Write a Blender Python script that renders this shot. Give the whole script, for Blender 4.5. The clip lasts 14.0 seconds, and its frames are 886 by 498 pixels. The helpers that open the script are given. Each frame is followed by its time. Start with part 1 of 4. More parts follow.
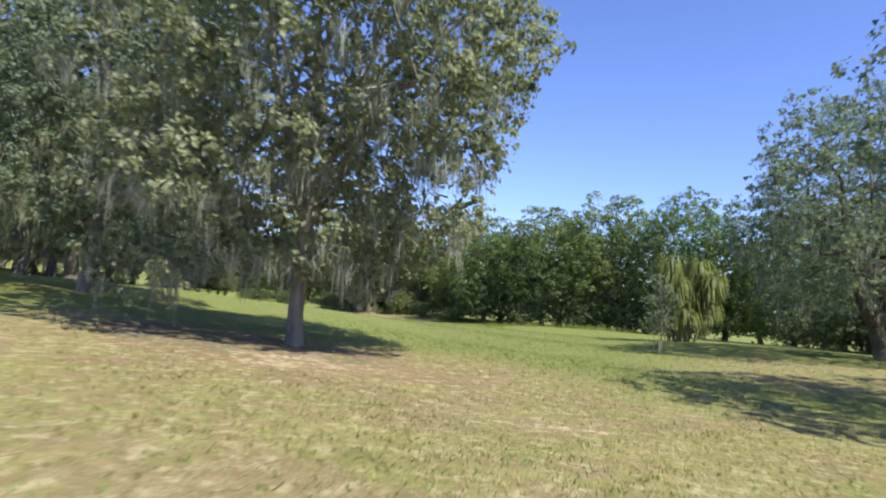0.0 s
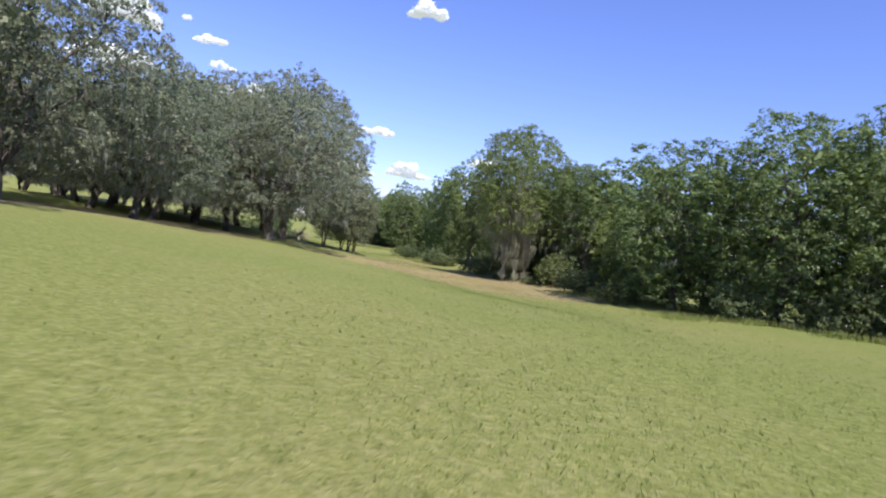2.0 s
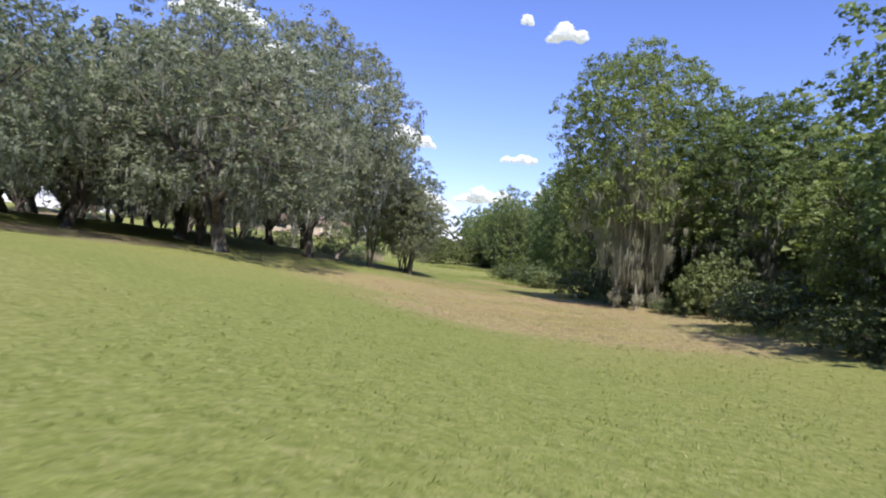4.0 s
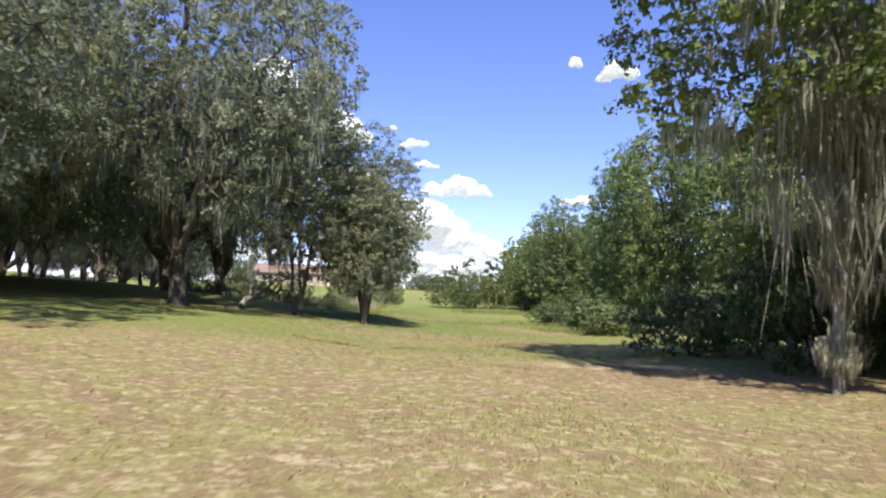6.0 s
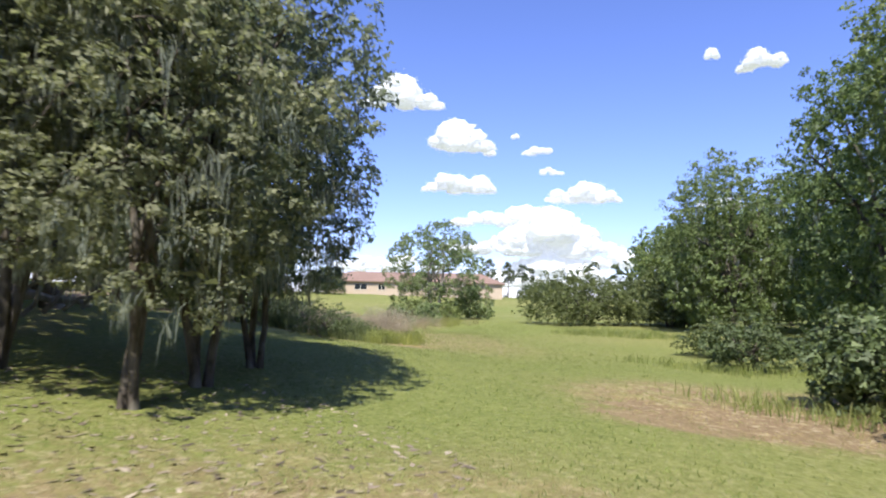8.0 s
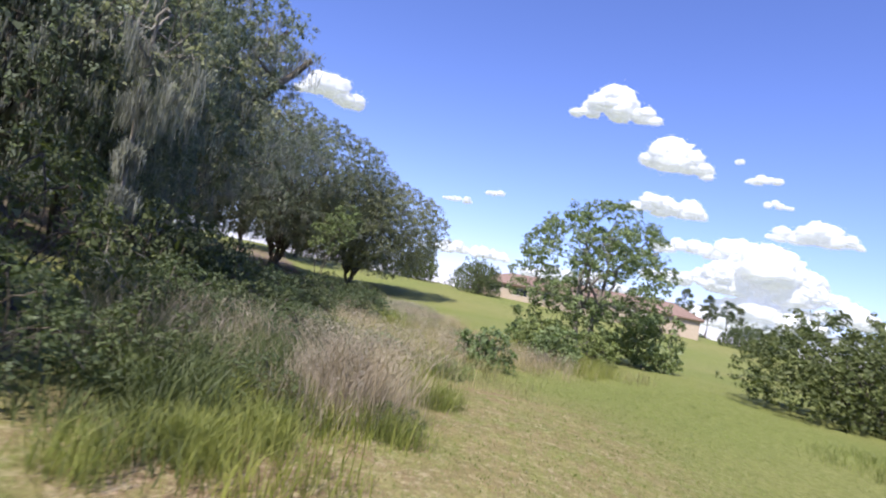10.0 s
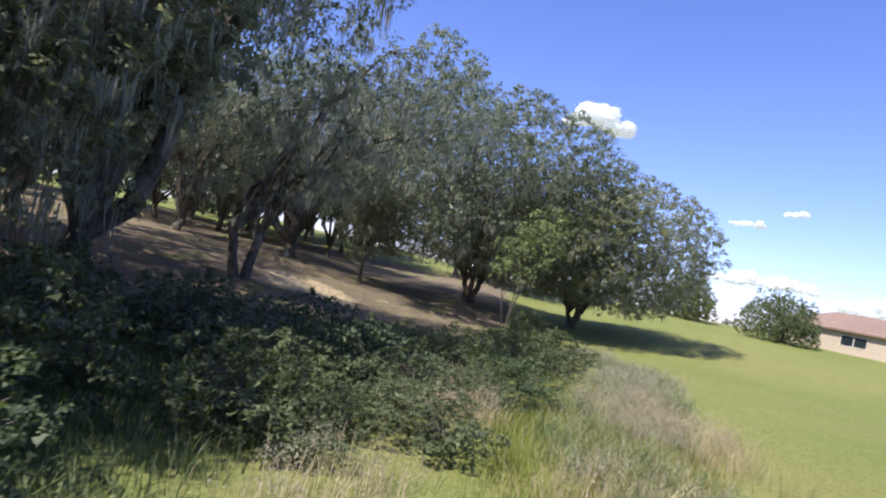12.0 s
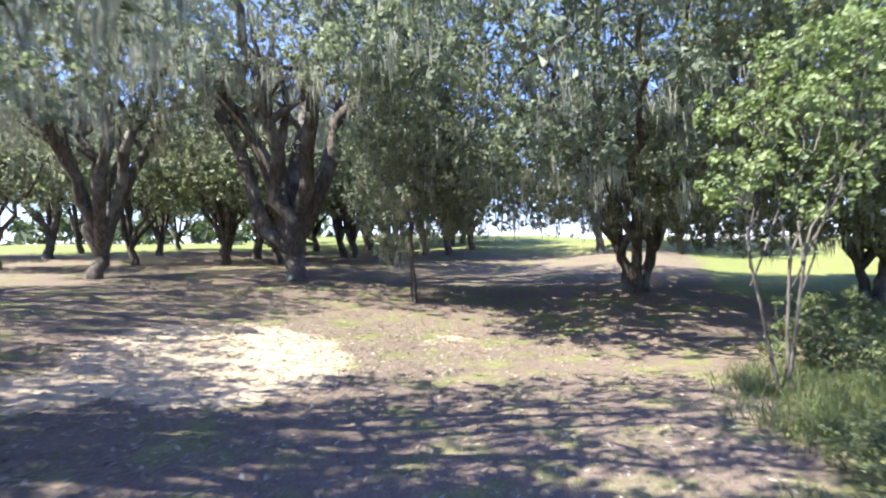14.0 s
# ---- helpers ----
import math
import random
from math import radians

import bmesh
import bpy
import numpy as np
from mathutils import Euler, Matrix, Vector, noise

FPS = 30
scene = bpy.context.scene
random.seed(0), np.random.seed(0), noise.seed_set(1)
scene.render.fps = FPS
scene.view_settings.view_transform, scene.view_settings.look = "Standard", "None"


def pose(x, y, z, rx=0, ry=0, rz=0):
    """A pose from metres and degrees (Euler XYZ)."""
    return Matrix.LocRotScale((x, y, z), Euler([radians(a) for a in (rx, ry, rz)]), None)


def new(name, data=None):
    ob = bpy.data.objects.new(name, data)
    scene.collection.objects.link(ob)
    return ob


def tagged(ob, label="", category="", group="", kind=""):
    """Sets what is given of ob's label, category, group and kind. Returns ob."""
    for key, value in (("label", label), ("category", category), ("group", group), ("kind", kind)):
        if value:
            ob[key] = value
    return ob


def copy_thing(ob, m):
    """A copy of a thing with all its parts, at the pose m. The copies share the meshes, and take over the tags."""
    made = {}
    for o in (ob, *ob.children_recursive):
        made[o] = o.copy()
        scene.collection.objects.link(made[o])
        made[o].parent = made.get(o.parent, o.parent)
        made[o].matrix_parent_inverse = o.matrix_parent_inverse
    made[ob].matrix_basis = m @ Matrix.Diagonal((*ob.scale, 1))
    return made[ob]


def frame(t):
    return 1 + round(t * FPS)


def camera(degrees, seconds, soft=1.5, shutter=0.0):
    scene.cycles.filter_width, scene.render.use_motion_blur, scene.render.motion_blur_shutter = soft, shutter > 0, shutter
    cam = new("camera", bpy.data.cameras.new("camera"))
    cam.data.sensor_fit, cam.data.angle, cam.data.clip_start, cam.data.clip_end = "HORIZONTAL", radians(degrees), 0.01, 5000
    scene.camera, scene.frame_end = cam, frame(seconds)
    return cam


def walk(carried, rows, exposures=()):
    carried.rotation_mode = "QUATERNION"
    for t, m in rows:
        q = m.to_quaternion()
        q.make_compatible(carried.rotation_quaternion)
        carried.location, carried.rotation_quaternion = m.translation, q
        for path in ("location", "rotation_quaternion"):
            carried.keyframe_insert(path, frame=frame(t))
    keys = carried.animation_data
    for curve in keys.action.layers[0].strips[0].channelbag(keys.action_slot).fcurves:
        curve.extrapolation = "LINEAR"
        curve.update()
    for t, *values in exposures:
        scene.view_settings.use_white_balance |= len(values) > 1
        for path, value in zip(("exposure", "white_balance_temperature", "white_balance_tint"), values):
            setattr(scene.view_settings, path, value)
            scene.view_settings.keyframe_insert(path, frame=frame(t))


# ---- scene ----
cam = camera(72.6, 14.0, soft=2.05, shutter=0.15)
PATH = [
    (0.0, 0.00, 0.00, 2.00, 93.80, -4.80, -0.16),
    (0.5, 1.64, 6.33, 1.85, 93.15, -4.09, 2.80),
    (1.0, 2.96, 12.34, 1.86, 91.86, -4.94, 7.17),
    (1.5, 3.98, 18.87, 1.78, 89.93, -5.32, 12.78),
    (2.0, 4.71, 25.49, 1.68, 88.57, -7.83, 20.44),
    (2.5, 4.66, 31.92, 1.39, 88.76, -9.07, 25.46),
    (3.0, 4.00, 38.46, 1.07, 88.46, -7.84, 29.22),
    (5.5, -6.81, 70.01, -0.66, 93.14, -2.72, 39.80),
    (6.0, -9.89, 75.63, -0.85, 94.23, -1.61, 40.79),
    (6.5, -13.08, 81.03, -0.86, 93.43, 0.00, 42.68),
    (7.0, -16.58, 86.23, -0.81, 93.56, -0.56, 46.16),
    (7.5, -20.08, 91.33, -0.86, 94.56, -0.99, 49.96),
    (10.0, -42.26, 112.56, -0.19, 93.80, -11.58, 70.22),
    (10.5, -47.52, 116.58, -0.07, 93.42, -17.08, 79.75),
    (11.0, -53.40, 119.42, 0.46, 93.30, -17.71, 86.69),
    (11.5, -59.99, 121.36, 1.03, 93.12, -14.43, 90.84),
    (12.0, -66.60, 122.38, 1.27, 91.63, -11.58, 96.34),
    (12.5, -73.36, 122.63, 1.26, 90.54, -8.65, 101.86),
    (13.0, -80.87, 122.38, 1.16, 90.82, -5.60, 105.77),
    (13.5, -88.60, 121.31, 0.93, 90.38, -1.96, 108.50),
    (14.0, -96.93, 119.79, 0.63, 90.07, 1.50, 109.70),
]
walk(cam, [(t, pose(*p)) for t, *p in PATH], exposures=[(0.0, 1.05, 6680, 0), (0.6, 1.12, 6680, 4), (1.2, 0.9, 6420, 11), (3.2, 0.9, 6460, 11), (5.5, 1.03, 6680, 9), (6.5, 1.1, 6580, 10), (7.7, 1.08, 6520, 9), (10.0, 0.88, 6400, 13), (11.5, 0.93, 6460, 11), (12.5, 1.12, 6460, 11), (13.2, 1.55, 6400, 11), (14.0, 2.2, 6120, 9)])

# ---- world, sun, exposure ----
SHADOW = Vector((-0.70, 0.71, 0)).normalized()
ELEV = radians(53)
world = bpy.data.worlds.new("world")
scene.world = world
world.use_nodes = True
wn = world.node_tree
sky = wn.nodes.new("ShaderNodeTexSky")
sky.sky_type = "NISHITA"
sky.sun_disc = False
sky.sun_elevation = ELEV
sky.sun_rotation = math.atan2(-SHADOW.x, -SHADOW.y)
sky.air_density = 1.0
sky.dust_density = 0.15
sky.ozone_density = 2.0
back = wn.nodes["Background"]
back.inputs["Strength"].default_value = 0.092
tint = wn.nodes.new("ShaderNodeMix")
tint.data_type, tint.blend_type = "RGBA", "MULTIPLY"
tint.inputs[0].default_value = 1.0
tint.inputs[7].default_value = (0.84, 0.86, 1.36, 1)
wn.links.new(sky.outputs["Color"], tint.inputs[6])
wn.links.new(tint.outputs[2], back.inputs["Color"])

sun_data = bpy.data.lights.new("sun", "SUN")
sun_data.energy = 4.2
sun_data.angle = radians(0.5)
sun_data.color = (1.0, 0.95, 0.86)
sun = new("sun", sun_data)
ray_way = Vector((SHADOW.x * math.cos(ELEV), SHADOW.y * math.cos(ELEV), -math.sin(ELEV)))
sun.rotation_euler = ray_way.to_track_quat("-Z", "Y").to_euler()
sun.location = (0, 60, 80)

# ---- materials ----


class Nodes:
    """A short hand for building node materials."""

    def __init__(self, name):
        self.mat = bpy.data.materials.new(name)
        self.mat.use_nodes = True
        self.tree = self.mat.node_tree
        self.bsdf = self.tree.nodes["Principled BSDF"]
        self.out = self.tree.nodes["Material Output"]

    def add(self, kind, **settings):
        node = self.tree.nodes.new(kind)
        for key, value in settings.items():
            if key in node.inputs:
                node.inputs[key].default_value = value
        return node

    def link(self, a, b):
        self.tree.links.new(a, b)

    def noise(self, scale, detail=4, rough=0.6, stretch=None):
        coord = self.tree.nodes.new("ShaderNodeTexCoord")
        source = coord.outputs["Object"]
        if stretch:
            mapping = self.tree.nodes.new("ShaderNodeMapping")
            mapping.inputs["Scale"].default_value = stretch
            self.link(source, mapping.inputs["Vector"])
            source = mapping.outputs["Vector"]
        node = self.add("ShaderNodeTexNoise", Scale=scale, Detail=detail, Roughness=rough)
        self.link(source, node.inputs["Vector"])
        return node.outputs["Fac"]

    def ramp(self, fac, stops):
        node = self.tree.nodes.new("ShaderNodeValToRGB")
        points = node.color_ramp.elements
        while len(points) < len(stops):
            points.new(0.5)
        for point, (place, colour) in zip(points, stops):
            point.position = place
            point.color = (*colour, 1) if len(colour) == 3 else colour
        self.link(fac, node.inputs["Fac"])
        return node.outputs["Color"]

    def mix(self, fac, a, b, kind="MIX"):
        node = self.tree.nodes.new("ShaderNodeMix")
        node.data_type = "RGBA"
        node.blend_type = kind
        for slot, value in ((0, fac), (6, a), (7, b)):
            if isinstance(value, (int, float)):
                node.inputs[slot].default_value = value
            elif isinstance(value, tuple):
                node.inputs[slot].default_value = (*value, 1)
            else:
                self.link(value, node.inputs[slot])
        return node.outputs[2]

    def math(self, op, a, b):
        node = self.tree.nodes.new("ShaderNodeMath")
        node.operation = op
        for slot, value in ((0, a), (1, b)):
            if isinstance(value, (int, float)):
                node.inputs[slot].default_value = value
            else:
                self.link(value, node.inputs[slot])
        return node.outputs[0]

    def bump(self, height, strength, distance):
        node = self.add("ShaderNodeBump", Strength=strength, Distance=distance)
        self.link(height, node.inputs["Height"])
        self.link(node.outputs["Normal"], self.bsdf.inputs["Normal"])

    def finish(self, colour, rough=0.8, specular=0.3):
        if isinstance(colour, tuple):
            self.bsdf.inputs["Base Color"].default_value = (*colour, 1)
        else:
            self.link(colour, self.bsdf.inputs["Base Color"])
        self.bsdf.inputs["Roughness"].default_value = rough
        self.bsdf.inputs["Specular IOR Level"].default_value = specular
        return self.mat


def leaf_material(name, dark, mid, light, rough=0.55, through_light=0.25, passed=(1.15, 1.25, 0.6)):
    """Leaves: each leaf its own shade, each tree its own cast, some light let through."""
    n = Nodes(name)
    island = n.tree.nodes.new("ShaderNodeNewGeometry").outputs["Random Per Island"]
    tree_cast = n.tree.nodes.new("ShaderNodeObjectInfo").outputs["Random"]
    patch = n.noise(0.55, 2)
    base = n.ramp(island, [(0.0, dark), (0.55, mid), (1.0, light)])
    patchy = n.mix(n.ramp(patch, [(0.35, (0, 0, 0)), (0.7, (1, 1, 1))]), base, light)
    half = n.mix(0.35, base, patchy)
    # Metre-wide blotches put shadow contrast between crown lobes into the leaf colour.
    bough_shade = n.noise(1.1, 3, 0.6)
    half = n.mix(1.0, half, n.ramp(bough_shade, [(0.36, (0.74, 0.75, 0.76)), (0.52, (1.0, 1.0, 1.0)), (0.66, (1.22, 1.21, 1.14))]), "MULTIPLY")
    cast = n.ramp(tree_cast, [(0.0, (0.82, 0.9, 0.85)), (0.5, (1, 1, 1)), (1.0, (1.12, 1.06, 0.86))])
    colour = n.mix(1.0, half, cast, "MULTIPLY")
    n.finish(colour, rough, 0.35)
    glow = n.tree.nodes.new("ShaderNodeBsdfTranslucent")
    n.link(n.mix(1.0, colour, passed, "MULTIPLY"), glow.inputs["Color"])
    blend = n.add("ShaderNodeMixShader", Fac=through_light)
    n.link(n.bsdf.outputs[0], blend.inputs[1])
    n.link(glow.outputs[0], blend.inputs[2])
    n.link(blend.outputs[0], n.out.inputs["Surface"])
    return n.mat


oak_leaf = leaf_material("oak_leaf", (0.118, 0.137, 0.092), (0.200, 0.223, 0.158), (0.318, 0.339, 0.255), 0.55, 0.5, (1.08, 1.15, 0.85))
wood_leaf = leaf_material("wood_leaf", (0.075, 0.104, 0.040), (0.148, 0.196, 0.076), (0.245, 0.305, 0.125), 0.55, 0.42, (1.12, 1.2, 0.7))
bright_leaf = leaf_material("bright_leaf", (0.118, 0.160, 0.066), (0.195, 0.248, 0.105), (0.295, 0.345, 0.175), 0.5, 0.4, (1.1, 1.2, 0.75))
shrub_leaf = leaf_material("shrub_leaf", (0.046, 0.066, 0.028), (0.094, 0.125, 0.052), (0.165, 0.195, 0.094), 0.55, 0.3)
bramble_leaf = leaf_material("bramble_leaf", (0.048, 0.066, 0.034), (0.092, 0.119, 0.060), (0.155, 0.184, 0.102), 0.55, 0.35)
palm_leaf = leaf_material("palm_leaf", (0.130, 0.145, 0.045), (0.235, 0.245, 0.085), (0.360, 0.345, 0.150), 0.5, 0.4)
far_leaf = leaf_material("far_leaf", (0.045, 0.060, 0.030), (0.075, 0.095, 0.044), (0.110, 0.130, 0.064))
green_blade = leaf_material("green_blade", (0.150, 0.190, 0.050), (0.205, 0.240, 0.070), (0.280, 0.295, 0.110), 0.6, 0.35)
straw_blade = leaf_material("straw_blade", (0.210, 0.185, 0.080), (0.290, 0.255, 0.115), (0.380, 0.335, 0.170), 0.7, 0.2)
dry_weed = leaf_material("dry_weed", (0.270, 0.220, 0.175), (0.380, 0.315, 0.255), (0.490, 0.420, 0.350), 0.8, 0.2)
dry_leaf = leaf_material("dry_leaf", (0.080, 0.058, 0.040), (0.210, 0.160, 0.115), (0.420, 0.350, 0.270), 0.8, 0.1)
raked_grass = leaf_material("raked_grass", (0.230, 0.150, 0.075), (0.330, 0.225, 0.120), (0.420, 0.305, 0.175), 0.8, 0.2)
moss_hair = leaf_material("moss_hair", (0.205, 0.212, 0.182), (0.310, 0.318, 0.276), (0.430, 0.436, 0.385), 0.9, 0.5, (1.05, 1.08, 0.95))


def bark_material(name, dark, light):
    n = Nodes(name)
    ridges = n.noise(7.0, 5, 0.65, (1, 1, 0.22))
    blotch = n.noise(0.9, 3)
    colour = n.ramp(ridges, [(0.3, dark), (0.7, light)])
    lichen = n.ramp(blotch, [(0.5, (0, 0, 0)), (0.68, (1, 1, 1))])
    colour = n.mix(n.mix(0.55, (0, 0, 0), lichen), colour, (0.34, 0.33, 0.29))
    n.bump(ridges, 0.9, 0.05)
    return n.finish(colour, 0.9, 0.2)


bark = bark_material("bark", (0.040, 0.032, 0.025), (0.170, 0.145, 0.118))
pale_bark = bark_material("pale_bark", (0.13, 0.115, 0.095), (0.34, 0.31, 0.265))


def ground_material():
    """Mown field: grass with straw, bare sand and leaf litter where the ground's masks put them."""
    n = Nodes("field_ground")
    attr = n.tree.nodes.new("ShaderNodeAttribute")
    attr.attribute_name = "cover"
    parts = n.tree.nodes.new("ShaderNodeSeparateColor")
    n.link(attr.outputs["Color"], parts.inputs["Color"])
    litter_mask, dry_mask, sand_mask = parts.outputs
    rust_mask = attr.outputs["Alpha"]
    broad, middle, fine = n.noise(0.05, 3), n.noise(0.6, 4), n.noise(9.0, 4, 0.7)
    speck = n.noise(34.0, 3, 0.7)
    grain = n.math("ADD", n.math("MULTIPLY", fine, 0.5), n.math("MULTIPLY", speck, 0.5))
    grass = n.ramp(grain, [(0.34, (0.085, 0.112, 0.026)), (0.5, (0.165, 0.190, 0.052)), (0.66, (0.262, 0.272, 0.105))])
    yellow = n.ramp(fine, [(0.25, (0.165, 0.150, 0.056)), (0.5, (0.250, 0.225, 0.090)), (0.75, (0.350, 0.310, 0.150))])
    grass = n.mix(n.ramp(broad, [(0.42, (0, 0, 0)), (0.66, (0.45, 0.45, 0.45))]), grass, yellow)
    dry_edge = n.math("ADD", n.math("MULTIPLY", dry_mask, 0.95), n.math("MULTIPLY", n.math("SUBTRACT", middle, 0.5), 1.5))
    field = n.mix(n.ramp(dry_edge, [(0.3, (0, 0, 0)), (0.75, (0.9, 0.9, 0.9))]), grass, yellow)
    rust = n.ramp(speck, [(0.25, (0.105, 0.066, 0.038)), (0.5, (0.235, 0.165, 0.095)), (0.75, (0.45, 0.35, 0.22))])
    sandy = n.ramp(speck, [(0.25, (0.36, 0.27, 0.175)), (0.75, (0.60, 0.48, 0.33))])
    patches = n.noise(0.9, 4, 0.65, (1.0, 1.7, 1.0))
    thatch_edge = n.math("MULTIPLY", dry_mask, n.ramp(patches, [(0.44, (0, 0, 0)), (0.58, (1, 1, 1))]))
    field = n.mix(n.math("MULTIPLY", thatch_edge, 0.95), field, rust)
    rust_edge = n.math("ADD", rust_mask, n.math("MULTIPLY", n.math("SUBTRACT", patches, 0.5), 1.2))
    field = n.mix(n.ramp(rust_edge, [(0.45, (0, 0, 0)), (0.7, (0.85, 0.85, 0.85))]), field, rust)
    litter = n.ramp(speck, [(0.25, (0.078, 0.058, 0.044)), (0.5, (0.165, 0.124, 0.095)), (0.75, (0.34, 0.268, 0.21))])
    litter = n.mix(n.ramp(middle, [(0.5, (0, 0, 0)), (0.64, (0.7, 0.7, 0.7))]), litter, grass)
    litter_edge = n.math("ADD", litter_mask, n.math("MULTIPLY", n.math("SUBTRACT", middle, 0.5), 0.9))
    field = n.mix(n.ramp(litter_edge, [(0.4, (0, 0, 0)), (0.62, (1, 1, 1))]), field, litter)
    sand_edge = n.math("ADD", n.math("ADD", sand_mask, n.math("MULTIPLY", n.math("SUBTRACT", patches, 0.5), 1.0)), n.math("MULTIPLY", n.math("SUBTRACT", fine, 0.5), 0.9))
    field = n.mix(n.ramp(sand_edge, [(0.55, (0, 0, 0)), (0.68, (1, 1, 1))]), field, sandy)
    clump = n.noise(3.4, 5, 0.72)
    field = n.mix(1.0, field, n.ramp(clump, [(0.32, (0.86, 0.87, 0.84)), (0.5, (1.0, 1.0, 1.0)), (0.68, (1.12, 1.11, 1.09))]), "MULTIPLY")
    shreds = n.noise(8.5, 6, 0.75)
    shred_edge = n.math("MULTIPLY", n.math("ADD", n.math("MULTIPLY", dry_mask, 0.85), n.math("MULTIPLY", rust_mask, 0.4)), n.ramp(shreds, [(0.46, (0, 0, 0)), (0.58, (0.85, 0.85, 0.85))]))
    field = n.mix(shred_edge, field, n.ramp(speck, [(0.3, (0.105, 0.066, 0.038)), (0.7, (0.29, 0.20, 0.115))]))
    straw = n.noise(4.6, 6, 0.78)
    straw_edge = n.math("MULTIPLY", n.math("ADD", n.math("MULTIPLY", dry_mask, 0.75), 0.14), n.ramp(straw, [(0.52, (0, 0, 0)), (0.62, (0.95, 0.95, 0.95))]))
    field = n.mix(straw_edge, field, (0.47, 0.395, 0.245))
    n.bump(n.math("ADD", fine, n.math("MULTIPLY", speck, 0.6)), 0.8, 0.06)
    return n.finish(field, 0.95, 0.1)


field_mat = ground_material()


def plain_material(name, low, high, scale, rough=0.8, strength=0.3, depth=0.01, stretch=None):
    n = Nodes(name)
    grain = n.noise(scale, 5, 0.6, stretch)
    stain = n.noise(scale * 0.08, 3)
    colour = n.mix(n.ramp(stain, [(0.35, (0, 0, 0)), (0.75, (0.5, 0.5, 0.5))]), n.ramp(grain, [(0.3, low), (0.7, high)]), low)
    n.bump(grain, strength, depth)
    return n.finish(colour, rough)


stucco = plain_material("stucco", (0.40, 0.32, 0.24), (0.50, 0.41, 0.32), 3.0)
roof_tile = plain_material("roof_tile", (0.19, 0.125, 0.098), (0.29, 0.20, 0.16), 2.5, 0.85, 0.6, 0.03)
trim_paint = plain_material("trim_paint", (0.62, 0.57, 0.48), (0.74, 0.70, 0.62), 4.0, 0.6)
stake_wood = plain_material("stake_wood", (0.22, 0.18, 0.13), (0.40, 0.34, 0.26), 14.0, 0.85, 0.4, 0.005, (1, 1, 0.15))
glass_dark = Nodes("window_glass").finish((0.02, 0.025, 0.03), 0.05, 0.6)


def cloud_material():
    """Bright mist: it scatters the sun on its lit side and lets much of it through to the other."""
    n = Nodes("cloud")
    n.finish(n.ramp(n.noise(0.01, 4), [(0.3, (0.68, 0.70, 0.73)), (0.7, (0.80, 0.81, 0.82))]), 1.0, 0.0)
    # Even bluish-white glow added to whiten the puffs beyond what the sun gives.
    n.bsdf.inputs["Emission Color"].default_value = (0.90, 0.95, 1.0, 1)
    n.bsdf.inputs["Emission Strength"].default_value = 0.22
    inside = n.add("ShaderNodeBsdfTranslucent", Color=(0.76, 0.77, 0.80, 1))
    blend = n.add("ShaderNodeMixShader", Fac=0.5)
    n.link(n.bsdf.outputs[0], blend.inputs[1])
    n.link(inside.outputs[0], blend.inputs[2])
    n.link(blend.outputs[0], n.out.inputs["Surface"])
    return n.mat


cloud_mat = cloud_material()

# ---- ground ----


def rise(a, b, x):
    u = np.clip((np.asarray(x, float) - a) / (b - a), 0, 1)
    return u * u * (3 - 2 * u)


def ground(x, y):
    """Height of the field: it falls along the valley, climbs towards the grove and the house."""
    x, y = np.asarray(x, float), np.asarray(y, float)
    line = 0.844 * (x + 6.8) + 0.536 * (y - 70)
    left = np.minimum(np.minimum(-line, 118 - y), 4 - x)
    right = np.maximum(np.maximum(line, y - 124), x - 4)
    z = 0.45 - 3.75 * rise(0, 125, y)
    z = z + 1.0 * rise(2, 24, left) + 1.0 * rise(40, 60, -x) * rise(0, 20, 118 - y)
    z = z + 0.5 * rise(2, 14, right) + 0.02 * np.clip(-x - 120, 0, 60)
    z = z + 2.6 * rise(30, 85, -(x + 75) * 0.8 + (y - 140) * 0.6)
    z = z + 1.35 * rise(120, 131, -x) * np.exp(-((y - 117.5) / 8.5) ** 2)
    z = z - 0.4 * np.exp(-((x + 8) ** 2 / 400 + (y - 69) ** 2 / 250))
    return z + 0.10 * np.sin(x * 0.21 + 1.3) * np.sin(y * 0.17) + 0.05 * np.sin(x * 0.53 + y * 0.41)


def gz(x, y):
    return float(ground(x, y))


def blob(x, y, cx, cy, rx, ry, turn=0.0):
    """1 in the middle of an ellipse on the ground, falling to 0 outside it."""
    c, s = math.cos(radians(turn)), math.sin(radians(turn))
    u, v = ((x - cx) * c + (y - cy) * s) / rx, (-(x - cx) * s + (y - cy) * c) / ry
    return 1 - rise(0.55, 1.25, np.sqrt(u * u + v * v))


